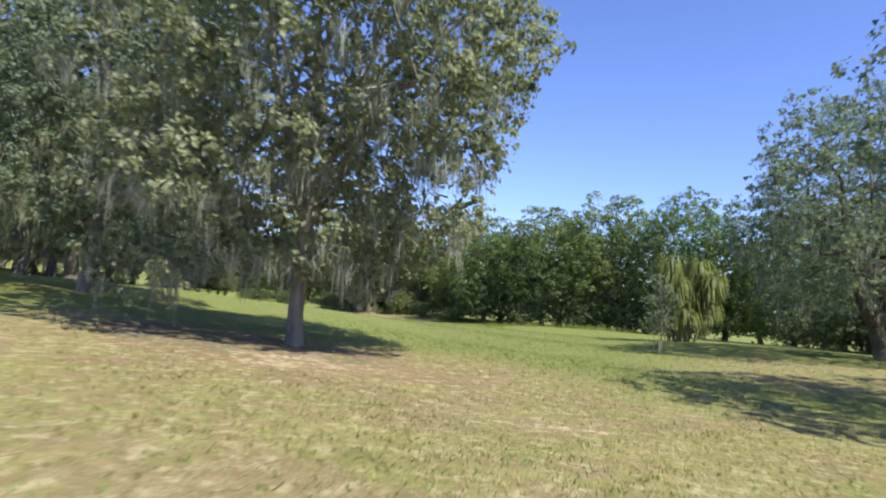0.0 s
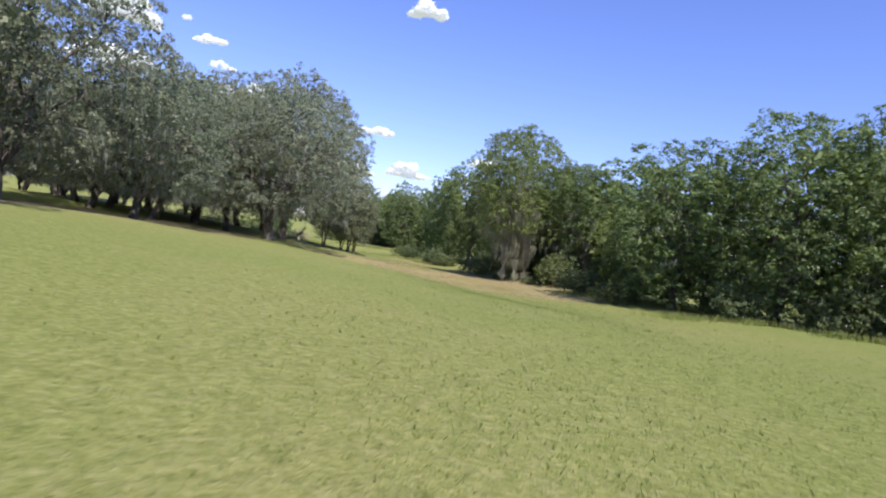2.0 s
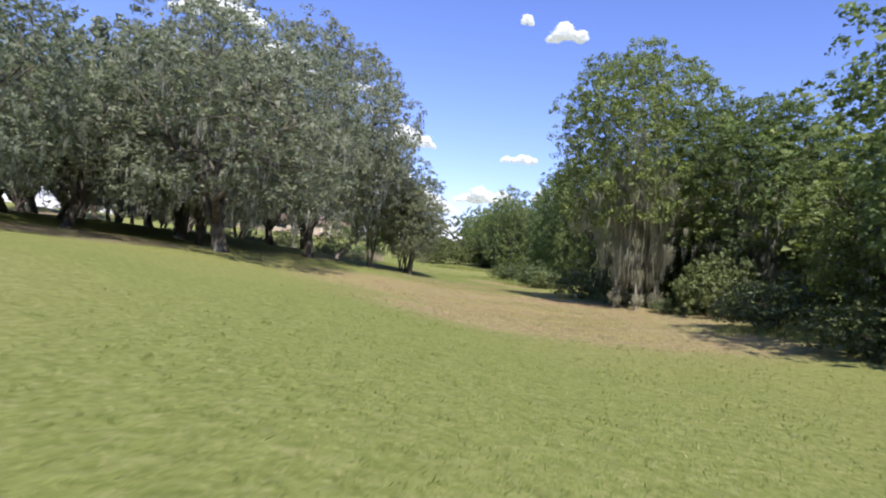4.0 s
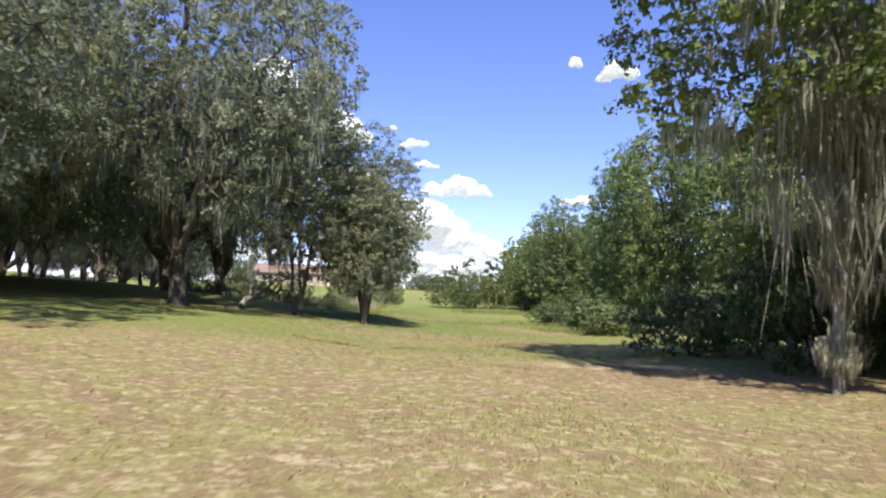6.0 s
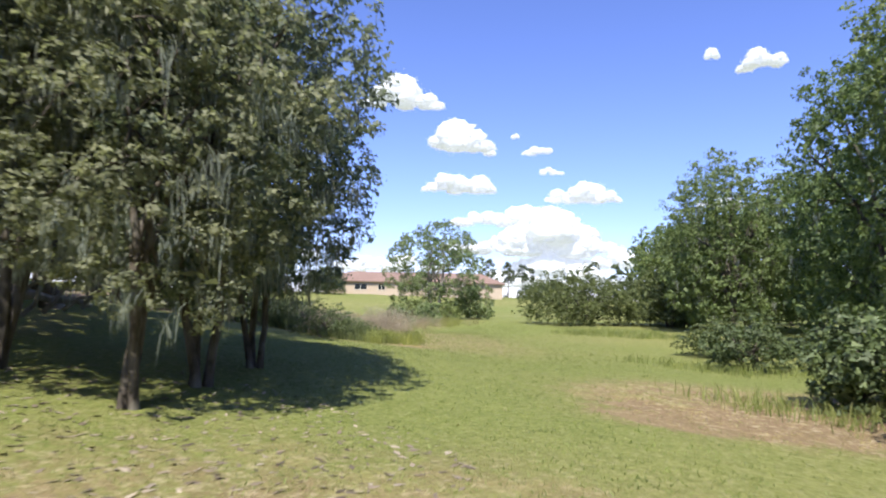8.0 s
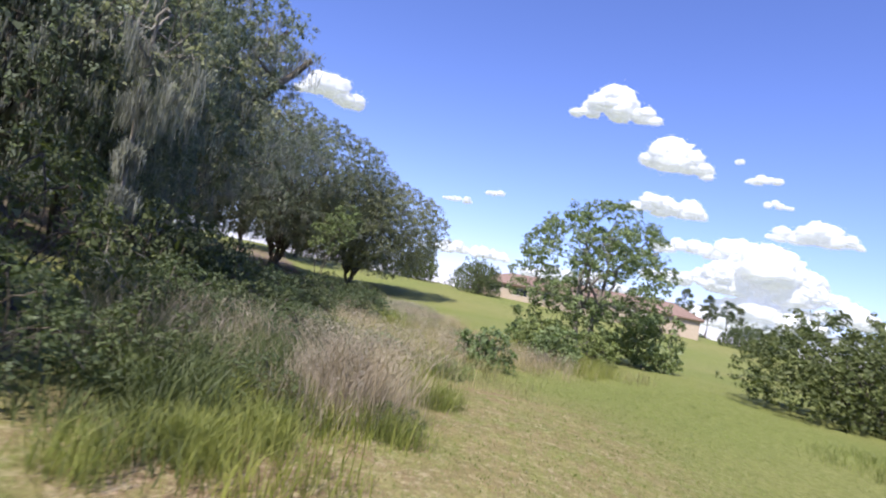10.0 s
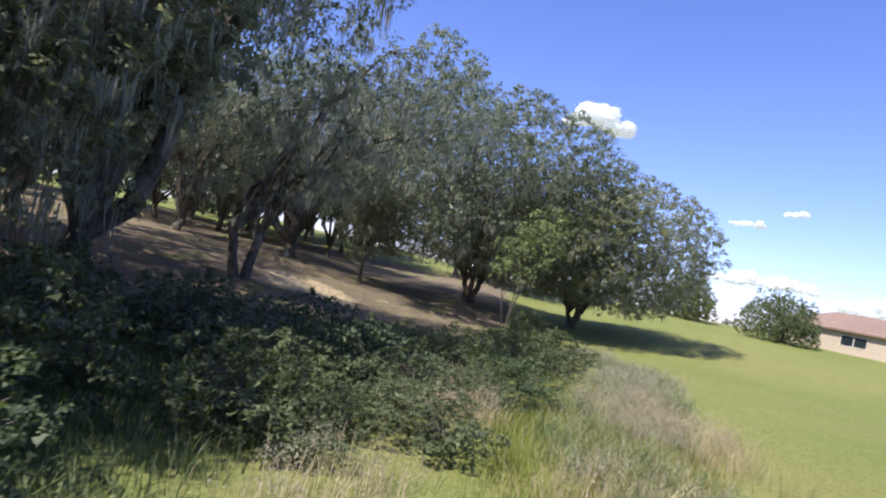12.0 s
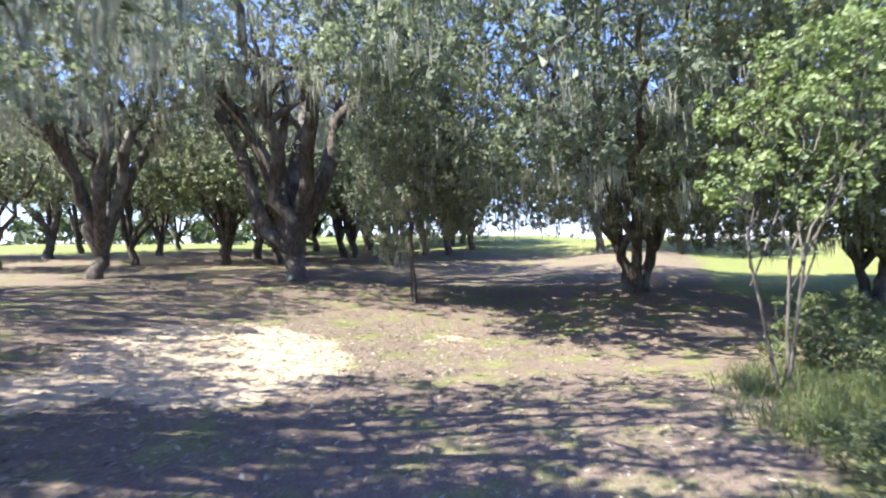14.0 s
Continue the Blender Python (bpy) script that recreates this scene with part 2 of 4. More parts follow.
def cover(x, y):
    """Litter, dry grass, bare sand and brown thatch over the field, each 0 to 1."""
    litter = np.maximum.reduce([
        rise(0, 6, 126 - y - np.clip((x + 104) * 0.6, 0, 12)) * rise(80, 92, -x) * rise(-175, -150, x),
        rise(0, 8, 110 - y) * rise(58, 70, -x) * rise(-175, -150, x),
        blob(x, y, -48, 92, 13, 11) * 0.45, blob(x, y, -36, 66, 10, 12) * 0.6, blob(x, y, -32, 50, 9, 12) * 0.8,
        blob(x, y, -4, 12.5, 3.4, 2.4), blob(x, y, -124, 122, 12, 5) * 0.8])
    litter = litter * rise(50, 66, y + 5 * np.sin(x * 0.13) + 3 * np.sin(x * 0.31 + 1))
    litter = np.maximum(litter, np.maximum(blob(x, y, -32, 50, 9, 12) * 0.8, blob(x, y, -4, 12.5, 3.4, 2.4)))
    dry = np.maximum.reduce([
        blob(x, y, 0, 5, 8, 8) * 0.7, blob(x, y, -15, 83, 14, 10, 30), blob(x, y, -8, 74, 9, 6, 30),
        blob(x, y, -26, 96, 8, 7) * 0.7, blob(x, y, -55, 119, 10, 5, -20) * 0.5, blob(x, y, -3, 11, 7, 5),
        blob(x, y, 12, 17, 6, 5) * 0.6, blob(x, y, -31, 111, 5, 4), blob(x, y, -52, 113, 4, 3)])
    # Pale soil at (-111, 108) also paints in the outline of a sunlit canopy gap.
    sand = np.maximum.reduce([
        blob(x, y, 1.2, 7.5, 1.6, 1.0) * 0.55, blob(x, y, -2.4, 10.6, 2.8, 1.6) * 0.64, blob(x, y, -16.5, 86, 5, 2.2, 40) * 0.50, blob(x, y, -12.5, 79, 4, 2.2) * 0.46,
        blob(x, y, -17, 91, 3.4, 1.4, 60) * 0.68, blob(x, y, -111.2, 107.8, 5.6, 4.2, 20), blob(x, y, -105.5, 107, 2.8, 1.6) * 0.9,
        blob(x, y, -119, 112, 3, 1.2) * 0.6, blob(x, y, -49.5, 112.6, 2.6, 1.3) * 0.62, blob(x, y, 4, 22, 1.0, 0.7) * 0.5])
    rust = np.maximum.reduce([
        blob(x, y, -14.8, 89.2, 4.6, 2.8, 30), blob(x, y, -30, 109, 4.2, 2.4, 40) * 0.9, blob(x, y, -13, 76.5, 5, 2.6, 35) * 0.62, blob(x, y, -50, 113, 2.6, 1.4) * 0.9,
        blob(x, y, -2.4, 10.8, 4.0, 2.6) * 0.85, blob(x, y, -24, 95, 3, 1.4, 40) * 0.55, blob(x, y, -60.5, 121.5, 2.5, 1.2) * 0.6, blob(x, y, -18, 98, 3, 2) * 0.6])
    return litter, dry, sand, rust


def mesh_of(name, verts, faces, material, smooth=False):
    """A mesh from numpy corners and faces that all have one number of sides."""
    me = bpy.data.meshes.new(name)
    verts, faces = np.asarray(verts, np.float32), np.asarray(faces, np.int32)
    sides = faces.shape[1]
    me.vertices.add(len(verts))
    me.vertices.foreach_set("co", verts.ravel())
    me.loops.add(faces.size)
    me.loops.foreach_set("vertex_index", faces.ravel())
    me.polygons.add(len(faces))
    me.polygons.foreach_set("loop_start", np.arange(0, faces.size, sides, dtype=np.int32))
    me.polygons.foreach_set("loop_total", np.full(len(faces), sides, np.int32))
    me.polygons.foreach_set("use_smooth", np.full(len(faces), smooth, bool))
    me.update(calc_edges=True)
    me.materials.append(material)
    return me


def axis_lines(low, high, step, far):
    """Grid lines: even steps in the middle, ever wider ones out to far."""
    inner = np.arange(low, high + step / 2, step)
    out, gap, reach = [], step, 0.0
    while reach < far:
        gap *= 1.35
        reach += gap
        out.append(reach)
    out = np.array(out)
    return np.concatenate([low - out[::-1], inner, high + out])


gx, gy = axis_lines(-190, 50, 1.2, 3500), axis_lines(-30, 190, 1.2, 3500)
px, py = np.meshgrid(gx, gy)
px, py = px.ravel(), py.ravel()
cols, rows_n = len(gx), len(gy)
corner = (np.arange(rows_n - 1)[:, None] * cols + np.arange(cols - 1)[None, :]).ravel()
field_mesh = mesh_of("ground", np.stack([px, py, ground(px, py)], 1), np.stack([corner, corner + 1, corner + cols + 1, corner + cols], 1), field_mat, True)
layer = field_mesh.color_attributes.new("cover", "FLOAT_COLOR", "POINT")
layer.data.foreach_set("color", np.stack(cover(px, py), 1).astype(np.float32).ravel())
tagged(new("ground", field_mesh), "mown grass field with straw, sand patches and leaf litter", "ground", kind="structure")

# ---- plants ----


def part(name, mesh, parent, label=""):
    ob = new(name, mesh)
    ob.parent = parent
    return tagged(ob, label)


def tube(path, radii, sides=7):
    """Corners and quads of a tube along a path; the far end closes to a point-like ring."""
    path, radii = np.asarray(path, float), np.asarray(radii, float)
    along = np.gradient(path, axis=0)
    along /= np.linalg.norm(along, axis=1)[:, None] + 1e-9
    side = np.cross(along, (0.31, 0.87, 0.12))
    side /= np.linalg.norm(side, axis=1)[:, None] + 1e-9
    other = np.cross(along, side)
    turn = np.arange(sides) * 2 * math.pi / sides
    ring = side[:, None] * np.cos(turn)[None, :, None] + other[:, None] * np.sin(turn)[None, :, None]
    verts = (path[:, None] + ring * radii[:, None, None]).reshape(-1, 3)
    quads = []
    for i in range(len(path) - 1):
        for j in range(sides):
            a, b = i * sides + j, i * sides + (j + 1) % sides
            quads.append((a, b, b + sides, a + sides))
    return verts, np.array(quads)


def joined(pieces):
    verts, faces, base = [], [], 0
    for v, f in pieces:
        verts.append(v)
        faces.append(f + base)
        base += len(v)
    return np.concatenate(verts), np.concatenate(faces)


def bend(a, b, sag, r, steps=6, wobble=0.0):
    """A curved way from a to b that bows upwards by sag."""
    a, b = np.asarray(a, float), np.asarray(b, float)
    t = np.linspace(0, 1, steps)[:, None]
    p = a + (b - a) * t
    p[:, 2] += sag * np.sin(np.pi * t[:, 0])
    if wobble:
        p[1:-1] += r.normal(0, wobble, (steps - 2, 3))
    return p


def leaves(centres, sizes, count, length, r, flat=0.75, droop=0.0, slim=1.0, plain=False):
    """Bent, pointed leaf sprigs scattered through clumps round the centres: corners and triangles."""
    k = len(centres)
    way = r.normal(size=(k, count, 3))
    way /= np.linalg.norm(way, axis=2)[..., None]
    far = r.uniform(0.45, 1.0, (k, count, 1)) ** 0.6
    spot = centres[:, None] + way * far * sizes[:, None, None] * np.array((1, 1, flat))
    spot = spot.reshape(-1, 3)
    way = way.reshape(-1, 3)
    m = len(spot)
    up = way * 0.9 + r.normal(0, 0.4, (m, 3)) + np.array((0, 0, 0.5))
    up /= np.linalg.norm(up, axis=1)[:, None]
    axis = np.cross(up, r.normal(size=(m, 3)))
    axis[:, 2] -= droop
    axis /= np.linalg.norm(axis, axis=1)[:, None]
    wide = np.cross(up, axis)
    size = length * r.uniform(0.6, 1.35, (m, 1))
    base, tip = spot - axis * size * 0.5, spot + axis * size * 0.5 - up * size * 0.12
    mid = spot + axis * size * r.uniform(-0.1, 0.1, (m, 1)) + up * size * 0.07
    width = size * slim * r.uniform(0.18, 0.32, (m, 1))
    if plain:
        verts = np.stack([base + wide * width, base - wide * width, tip], 1).reshape(-1, 3)
        return verts, np.arange(m * 3).reshape(-1, 3)
    verts = np.stack([base, mid + wide * width, tip, mid - wide * width], 1).reshape(-1, 3)
    first = np.arange(m)[:, None] * 4
    tris = np.concatenate([first + (0, 1, 2), first + (0, 2, 3)])
    return verts, tris


def strands(tops, lengths, per, width, r, spread=0.10):
    """Hanging tufts that narrow downwards, longest in the middle: corners and triangles."""
    k = len(tops)
    tuft = np.repeat(spread * (0.5 + 0.9 * lengths), per)[:, None]
    off = r.normal(0, 1, (k * per, 3)) * (1, 1, 0.7)
    top = np.repeat(tops, per, 0) + off * tuft
    away = np.clip(np.hypot(off[:, 0], off[:, 1])[:, None] / 2.0, 0, 1)
    drop = np.repeat(lengths, per)[:, None] * (1.1 - 0.75 * away) * r.uniform(0.55, 1.1, (k * per, 1))
    m = len(top)
    ang = r.uniform(0, math.pi, m)
    side = np.stack([np.cos(ang), np.sin(ang), np.zeros(m)], 1) * (width * r.uniform(0.5, 1.3, (m, 1)))
    down = np.array((0, 0, -1.0))
    sway = r.normal(0, 0.08, (m, 3)) * (1, 1, 0) * drop - off * (1, 1, 0) * tuft * 0.35
    mid = top + down * drop * 0.45 + sway
    tip = top + down * drop + sway * 1.3
    if width > 0.025:
        return np.stack([top - side * 0.8, top + side * 0.8, tip], 1).reshape(-1, 3), np.arange(m * 3).reshape(-1, 3)
    verts = np.stack([top - side * 0.5, top + side * 0.5, mid + side * 0.8, mid - side * 0.8, tip], 1).reshape(-1, 3)
    first = np.arange(m)[:, None] * 5
    return verts, np.concatenate([first + (0, 1, 2), first + (0, 2, 3), first + (3, 2, 4)])


def crown_clumps(n, height, low, radius, r):
    """Clump centres through a lumpy dome from low to height, denser near its skin."""
    ang = r.uniform(0, 2 * math.pi, n)
    h = r.uniform(0, 1, n)
    reach = radius * np.sqrt(np.clip(1 - h * h, 0.1, 1)) * r.uniform(0.12, 1.0, n) ** 0.36
    return np.stack([np.cos(ang) * reach, np.sin(ang) * reach, low + (height - low) * h], 1)


def crown_lobes(n, height, low, radius, lobe, r, lean=(0, 0), top_heavy=0.5, fill=0.12):
    """Centres of a crown's lobes: spread evenly over a lumpy dome, a few inside it."""
    k = n * 8
    ang, h = r.uniform(0, 2 * math.pi, k), r.uniform(0, 1, k) ** 0.85
    profile = np.where(h < top_heavy, 0.70 + 0.30 * np.sin(h / top_heavy * math.pi / 2), np.sqrt(np.clip(1 - ((h - top_heavy) / (1 - top_heavy)) ** 2, 0.0, 1)))
    phase = r.uniform(0, 6.28, 4)
    lumpy = 1 + 0.09 * np.sin(ang * 2 + phase[0]) + 0.10 * np.sin(ang * 3 + phase[1] + h * 5) + 0.07 * np.sin(ang * 5 + h * 9 + phase[2])
    deep = np.where(r.random(k) < fill, r.uniform(0.25, 0.75, k), r.uniform(0.92, 1.0, k))
    reach = np.maximum(radius * lumpy - lobe * 0.75, radius * 0.3) * profile * deep
    bottom, top = low + lobe * 0.4, height - lobe * 0.8
    z = bottom + (top - bottom) * h * (0.94 + 0.06 * np.sin(ang * 3 + phase[3])) + r.normal(0, lobe * 0.18, k)
    spots = np.stack([np.cos(ang) * reach + lean[0] * h, np.sin(ang) * reach + lean[1] * h, z], 1)
    picked, gap = [0], np.linalg.norm(spots - spots[0], axis=1)
    while len(picked) < n:
        best = int(np.argmax(gap))
        picked.append(best)
        gap = np.minimum(gap, np.linalg.norm(spots - spots[best], axis=1))
    return spots[picked]


def puff_leaves(lobes, sizes, middle, puffs, per, puff_r, length, r, fine=False, slim=1.0):
    """Leaf sprigs in small tufts over the outer side of every lobe: corners and triangles."""
    k = len(lobes)
    away = lobes - middle
    away /= np.linalg.norm(away, axis=1)[:, None] + 1e-6
    way = r.normal(size=(k, puffs, 3)) + away[:, None] * 0.55 + np.array((0, 0, 0.30))
    way /= np.linalg.norm(way, axis=2)[..., None]
    puff = lobes[:, None] + way * sizes[:, None, None] * r.uniform(0.62, 1.05, (k, puffs, 1)) * np.array((1, 1, 0.8))
    puff, way = puff.reshape(-1, 3), way.reshape(-1, 3)
    tuft = puff_r * r.uniform(0.55, 1.35, len(puff))
    out = r.normal(size=(len(puff), per, 3)) + way[:, None] * 0.7 + np.array((0, 0, 0.45))
    out /= np.linalg.norm(out, axis=2)[..., None]
    spot = (puff[:, None] + out * tuft[:, None, None] * r.uniform(0.35, 1.0, (len(puff), per, 1)) * np.array((1, 1, 0.72))).reshape(-1, 3)
    out = out.reshape(-1, 3)
    m = len(spot)
    up = out * 0.9 + r.normal(0, 0.38, (m, 3)) + np.array((0, 0, 0.35))
    up /= np.linalg.norm(up, axis=1)[:, None]
    axis = np.cross(up, r.normal(size=(m, 3)))
    axis[:, 2] -= 0.2
    axis /= np.linalg.norm(axis, axis=1)[:, None]
    wide = np.cross(up, axis)
    size = length * r.uniform(0.55, 1.4, (m, 1))
    width = size * slim * r.uniform(0.26, 0.44, (m, 1))
    base, tip = spot - axis * size * 0.5, spot + axis * size * 0.5 - up * size * 0.12
    if not fine:
        return np.stack([base + wide * width, base - wide * width, tip], 1).reshape(-1, 3), np.arange(m * 3).reshape(-1, 3)
    mid = spot + up * size * 0.07
    verts = np.stack([base, mid + wide * width, tip, mid - wide * width], 1).reshape(-1, 3)
    first = np.arange(m)[:, None] * 4
    return verts, np.concatenate([first + (0, 1, 2), first + (0, 2, 3)])


def limb_way(a, b, rise_by, r, steps=9, wobble=0.12):
    """A limb from a to b: steep at first, then bowing outwards, a little crooked."""
    a, b = np.asarray(a, float), np.asarray(b, float)
    knee = a + (b - a) * (0.42, 0.42, 0) + np.array((0, 0, (b[2] - a[2]) * 0.62 + rise_by))
    t = np.linspace(0, 1, steps)[:, None]
    p = a * (1 - t) ** 2 + knee * 2 * t * (1 - t) + b * t * t
    p[1:-1] += r.normal(0, wobble, (steps - 2, 3))
    return p


def tree(name, label, category, height, radius, low, lobes, puffs, per, leaf_len, leaf_mat, seed, lobe_r=1.8, puff_r=0.42, trunk_r=0.32, stems=1, limbs=7, fork=0.25, forks=2,
         moss=0, moss_len=1.4, hairs=7, hair=0.045, core=7, spread=1.6, low_moss=1.3, curtains=0, sleeve=0, slim=1.0, bark_mat=None, lean=(0, 0), top_heavy=0.5, twigs=True, fine=False, reach=(0.45, 0.8), fill=0.12, splay=1.0, stout=1.0, drape=0):
    """One tree at the origin: trunk with limbs and branches, crown of tufted lobes, hanging moss."""
    r = np.random.default_rng(seed)
    root = tagged(new(name), label, category)
    wood, arms, twig_wood, stem_ways = [], [], [], []
    centres = crown_lobes(lobes, height, low, radius, lobe_r, r, lean, top_heavy, fill)
    tops = []
    for s in range(stems):
        spin = s * 2 * math.pi / stems + r.uniform(0, 1)
        foot = np.array((math.cos(spin), math.sin(spin), 0)) * (0 if stems == 1 else trunk_r * spread)
        fork_z = height * fork * r.uniform(0.85, 1.15)
        head = foot * (2.2 if 1 < stems < 5 else 1) + np.array((r.normal(0, 0.25), r.normal(0, 0.25), fork_z))
        path = bend(foot - (0, 0, 0.25), head, 0.0, r, 7, trunk_r * 0.22)
        path[0], path[1] = foot - (0, 0, 0.25), foot + (head - foot) * 0.06
        taper = np.array((1.5, 1.18, 1.03, 0.98, 0.93, 0.88, 0.84)) * trunk_r
        stem_ways.append(path)
        count = max(2, limbs // stems)
        for i in range(count):
            turn = spin + (i + r.uniform(-0.3, 0.3)) * 2 * math.pi / count
            out = radius * r.uniform(*reach)
            end = np.array((math.cos(turn) * out + lean[0] * 0.5, math.sin(turn) * out + lean[1] * 0.5, low + (height - low) * r.uniform(0.3, 0.82)))
            limb = limb_way(head - (0, 0, fork_z * r.uniform(0, 0.3)), end, r.uniform(-0.1, 0.12) * splay * height, r, 10, 0.03 * radius)
            thick = np.linspace(trunk_r * 0.62, trunk_r * 0.14 * stout ** 2, 10) * stout
            sides = []
            tops.extend(limb[4:])
            for f in range(forks):
                at = int(r.integers(3, 8))
                tip = centres[np.argmin(np.linalg.norm(centres - (limb[at] + r.normal(0, radius * 0.3, 3) + (0, 0, 1.0)), axis=1))]
                side = limb_way(limb[at], tip, 0.2, r, 6, 0.012 * radius)
                sides.append(tube(side, np.linspace(thick[at] * 0.7, 0.02, 6), 5))
                tops.extend(side[2:])
            arms.append((tube(limb, thick, 7), sides))
        spire = bend(head, head + np.array((lean[0] * 0.5 + r.normal(0, 0.5), lean[1] * 0.5 + r.normal(0, 0.5), (height - fork_z) * 0.75)), 0, r, 8, 0.18)
        wood.append(tube(np.concatenate([path, spire[1:]]), np.concatenate([taper, np.linspace(trunk_r * 0.72, trunk_r * 0.1, 7)]), 9))
        tops.extend(spire[2:])
    tops = np.array(tops)
    if twigs:
        for c in centres:
            near = tops[np.argmin(np.linalg.norm(tops - c, axis=1))]
            if np.linalg.norm(near - c) > 0.4:
                twig_wood.append(tube(bend(near, c, 0.15, r, 4, 0.06), np.linspace(max(0.02, trunk_r * 0.13), 0.012, 4), 3))
    sizes = lobe_r * r.uniform(0.7, 1.3, len(centres))
    for stem in wood:
        part("trunk" if stems == 1 else "stem", mesh_of("trunk", *stem, bark_mat or bark, True), root)
    for arm, sides in arms:
        limb_part = part("limb", mesh_of("limb", *arm, bark_mat or bark, True), root)
        for side in sides:
            part("branch", mesh_of("branch", *side, bark_mat or bark, True), limb_part)
    if twig_wood:
        tv, tf = joined(twig_wood)
        tagged(part("branchwork", mesh_of("branchwork", tv, tf, bark_mat or bark, True), root), kind="stuff")
    middle = np.array((lean[0] * 0.4, lean[1] * 0.4, low + (height - low) * 0.35))
    lv, lf = joined([puff_leaves(centres, sizes, middle, puffs, per, puff_r, leaf_len, r, fine, slim), leaves(centres, sizes * 0.5, core, min(lobe_r * 0.5, leaf_len * 2.6), r, 0.75, 0.0, 0.9, True)])
    part("crown", mesh_of("crown", lv, lf, leaf_mat), root)
    if moss:
        weight = np.clip(1.15 - low_moss * (centres[:, 2] - low) / (height - low), 0.06, 1)
        pick = r.choice(len(centres), moss, p=weight / weight.sum())
        spot = centres[pick] + np.clip(r.normal(0, 0.5, (moss, 3)), -0.7, 0.7) * sizes[pick][:, None] * (1, 1, 0.3) - np.array((0, 0, 0.4)) * sizes[pick][:, None]
        long = moss_len * r.uniform(0.35, 1.5, moss)
        long = np.minimum(long, np.maximum(0.3, spot[:, 2] - 0.3))
        if curtains:
            turn, out = r.uniform(0, 6.28, curtains), radius * r.uniform(0.1, 0.42, curtains)
            more = np.stack([np.cos(turn) * out, np.sin(turn) * out, r.uniform(low - 1.5, low + 4, curtains)], 1)
            spot, long = np.concatenate([spot, more]), np.concatenate([long, np.minimum(more[:, 2] - 0.2, moss_len * r.uniform(1.0, 2.4, curtains))])
        if sleeve:
            ways = np.concatenate([w[1:] for w in stem_ways])
            step = ways[r.integers(0, len(ways) - 1, sleeve)] + r.normal(0, trunk_r * 2.2, (sleeve, 3)) * (1, 1, 0.5) + np.array((0, 0, 0.6)) * r.random((sleeve, 1))
            spot, long = np.concatenate([spot, step]), np.concatenate([long, np.minimum(np.maximum(step[:, 2] - 0.1, 0.2), r.uniform(0.5, 1.5, sleeve))])
        if drape:
            step = tops[r.integers(0, len(tops), drape)] + r.normal(0, 0.25, (drape, 3))
            spot, long = np.concatenate([spot, step]), np.concatenate([long, np.minimum(np.maximum(step[:, 2] - 1.0, 0.2), moss_len * r.uniform(0.4, 1.5, drape))])
        mv, mf = strands(spot, long, hairs, hair, r)
        tagged(part("moss", mesh_of("moss", mv, mf, moss_hair), root, "grey hanging Spanish moss"), kind="stuff")
    return root


def put(root, x, y, turn=0.0, size=1.0, tall=1.0, sink=0.0):
    return pose(x, y, gz(x, y) - sink, 0, 0, turn) @ Matrix.Diagonal((size, size, size * tall, 1))


def plant(proto, spots, group, sink=0.0):
    """The first spot takes the built tree, the others take copies."""
    spots = list(spots)
    for x, y, turn, size, tall in spots[1:]:
        tagged(copy_thing(proto, put(proto, x, y, turn, size, tall, sink)), group=group)
    x, y, turn, size, tall = spots[0]
    proto.matrix_basis = put(proto, x, y, turn, size, tall, sink)
    tagged(proto, group=group)

# ---- the oaks along the field ----
OAK = "spreading live oak with grey-green leaves and hanging moss"
field_oak = tree("live_oak", "live oak hung with grey moss, on bare ground in the field", "tree", 13.2, 4.7, 1.7, 140, 24, 24, 0.125, oak_leaf, 11, lobe_r=1.15, puff_r=0.30, fine=True, core=11, low_moss=1.7, bark_mat=pale_bark,
                 trunk_r=0.17, limbs=9, fork=0.22, moss=620, moss_len=0.75, hairs=20, hair=0.010, lean=(1.3, -0.8), top_heavy=0.55)
plant(field_oak, [(-3.2, 13.7, 0, 1.0, 1.0), (-11.5, 19.5, 140, 1.05, 1.0)], "oaks in the field")

edge_oak = tree("live_oak", OAK, "tree", 16.5, 9.2, 2.6, 150, 18, 20, 0.18, oak_leaf, 21, lobe_r=1.75, puff_r=0.46, core=9, trunk_r=0.42, limbs=9, fork=0.11, moss=640, moss_len=0.95, hairs=8, hair=0.03, top_heavy=0.42)
plant(edge_oak, [(-30.9, 74.0, 0, 1.0, 0.92), (-33, 60, 220, 0.72, 1.05), (-31.8, 49.0, 70, 0.9, 1.1), (-52, 95, 300, 0.95, 1.1), (-45, 66, 160, 0.85, 0.8), (-57, 84, 20, 0.9, 1.0), (-52, 74, 110, 0.9, 0.88),
                 (17.2, 23.4, 250, 0.62, 1.08), (14.8, 7.5, 40, 0.74, 0.95)], "oaks at the grove's edge")

shade_oak = tree("live_oak", "old live oak with deep shade and long moss under its crown", "tree", 17.5, 9.0, 3.8, 185, 18, 22, 0.165, oak_leaf, 23, lobe_r=1.6, puff_r=0.44, core=4, trunk_r=0.4, limbs=9, fork=0.12, forks=3,
                 moss=900, moss_len=1.3, hairs=10, hair=0.028, top_heavy=0.45, low_moss=0.9)
plant(shade_oak, [(-41.2, 90.6, 200, 1.08, 1.15), (-46.5, 81, 10, 1.05, 1.0), (-40, 78.5, 130, 0.8, 1.1)], "oaks at the grove's edge")

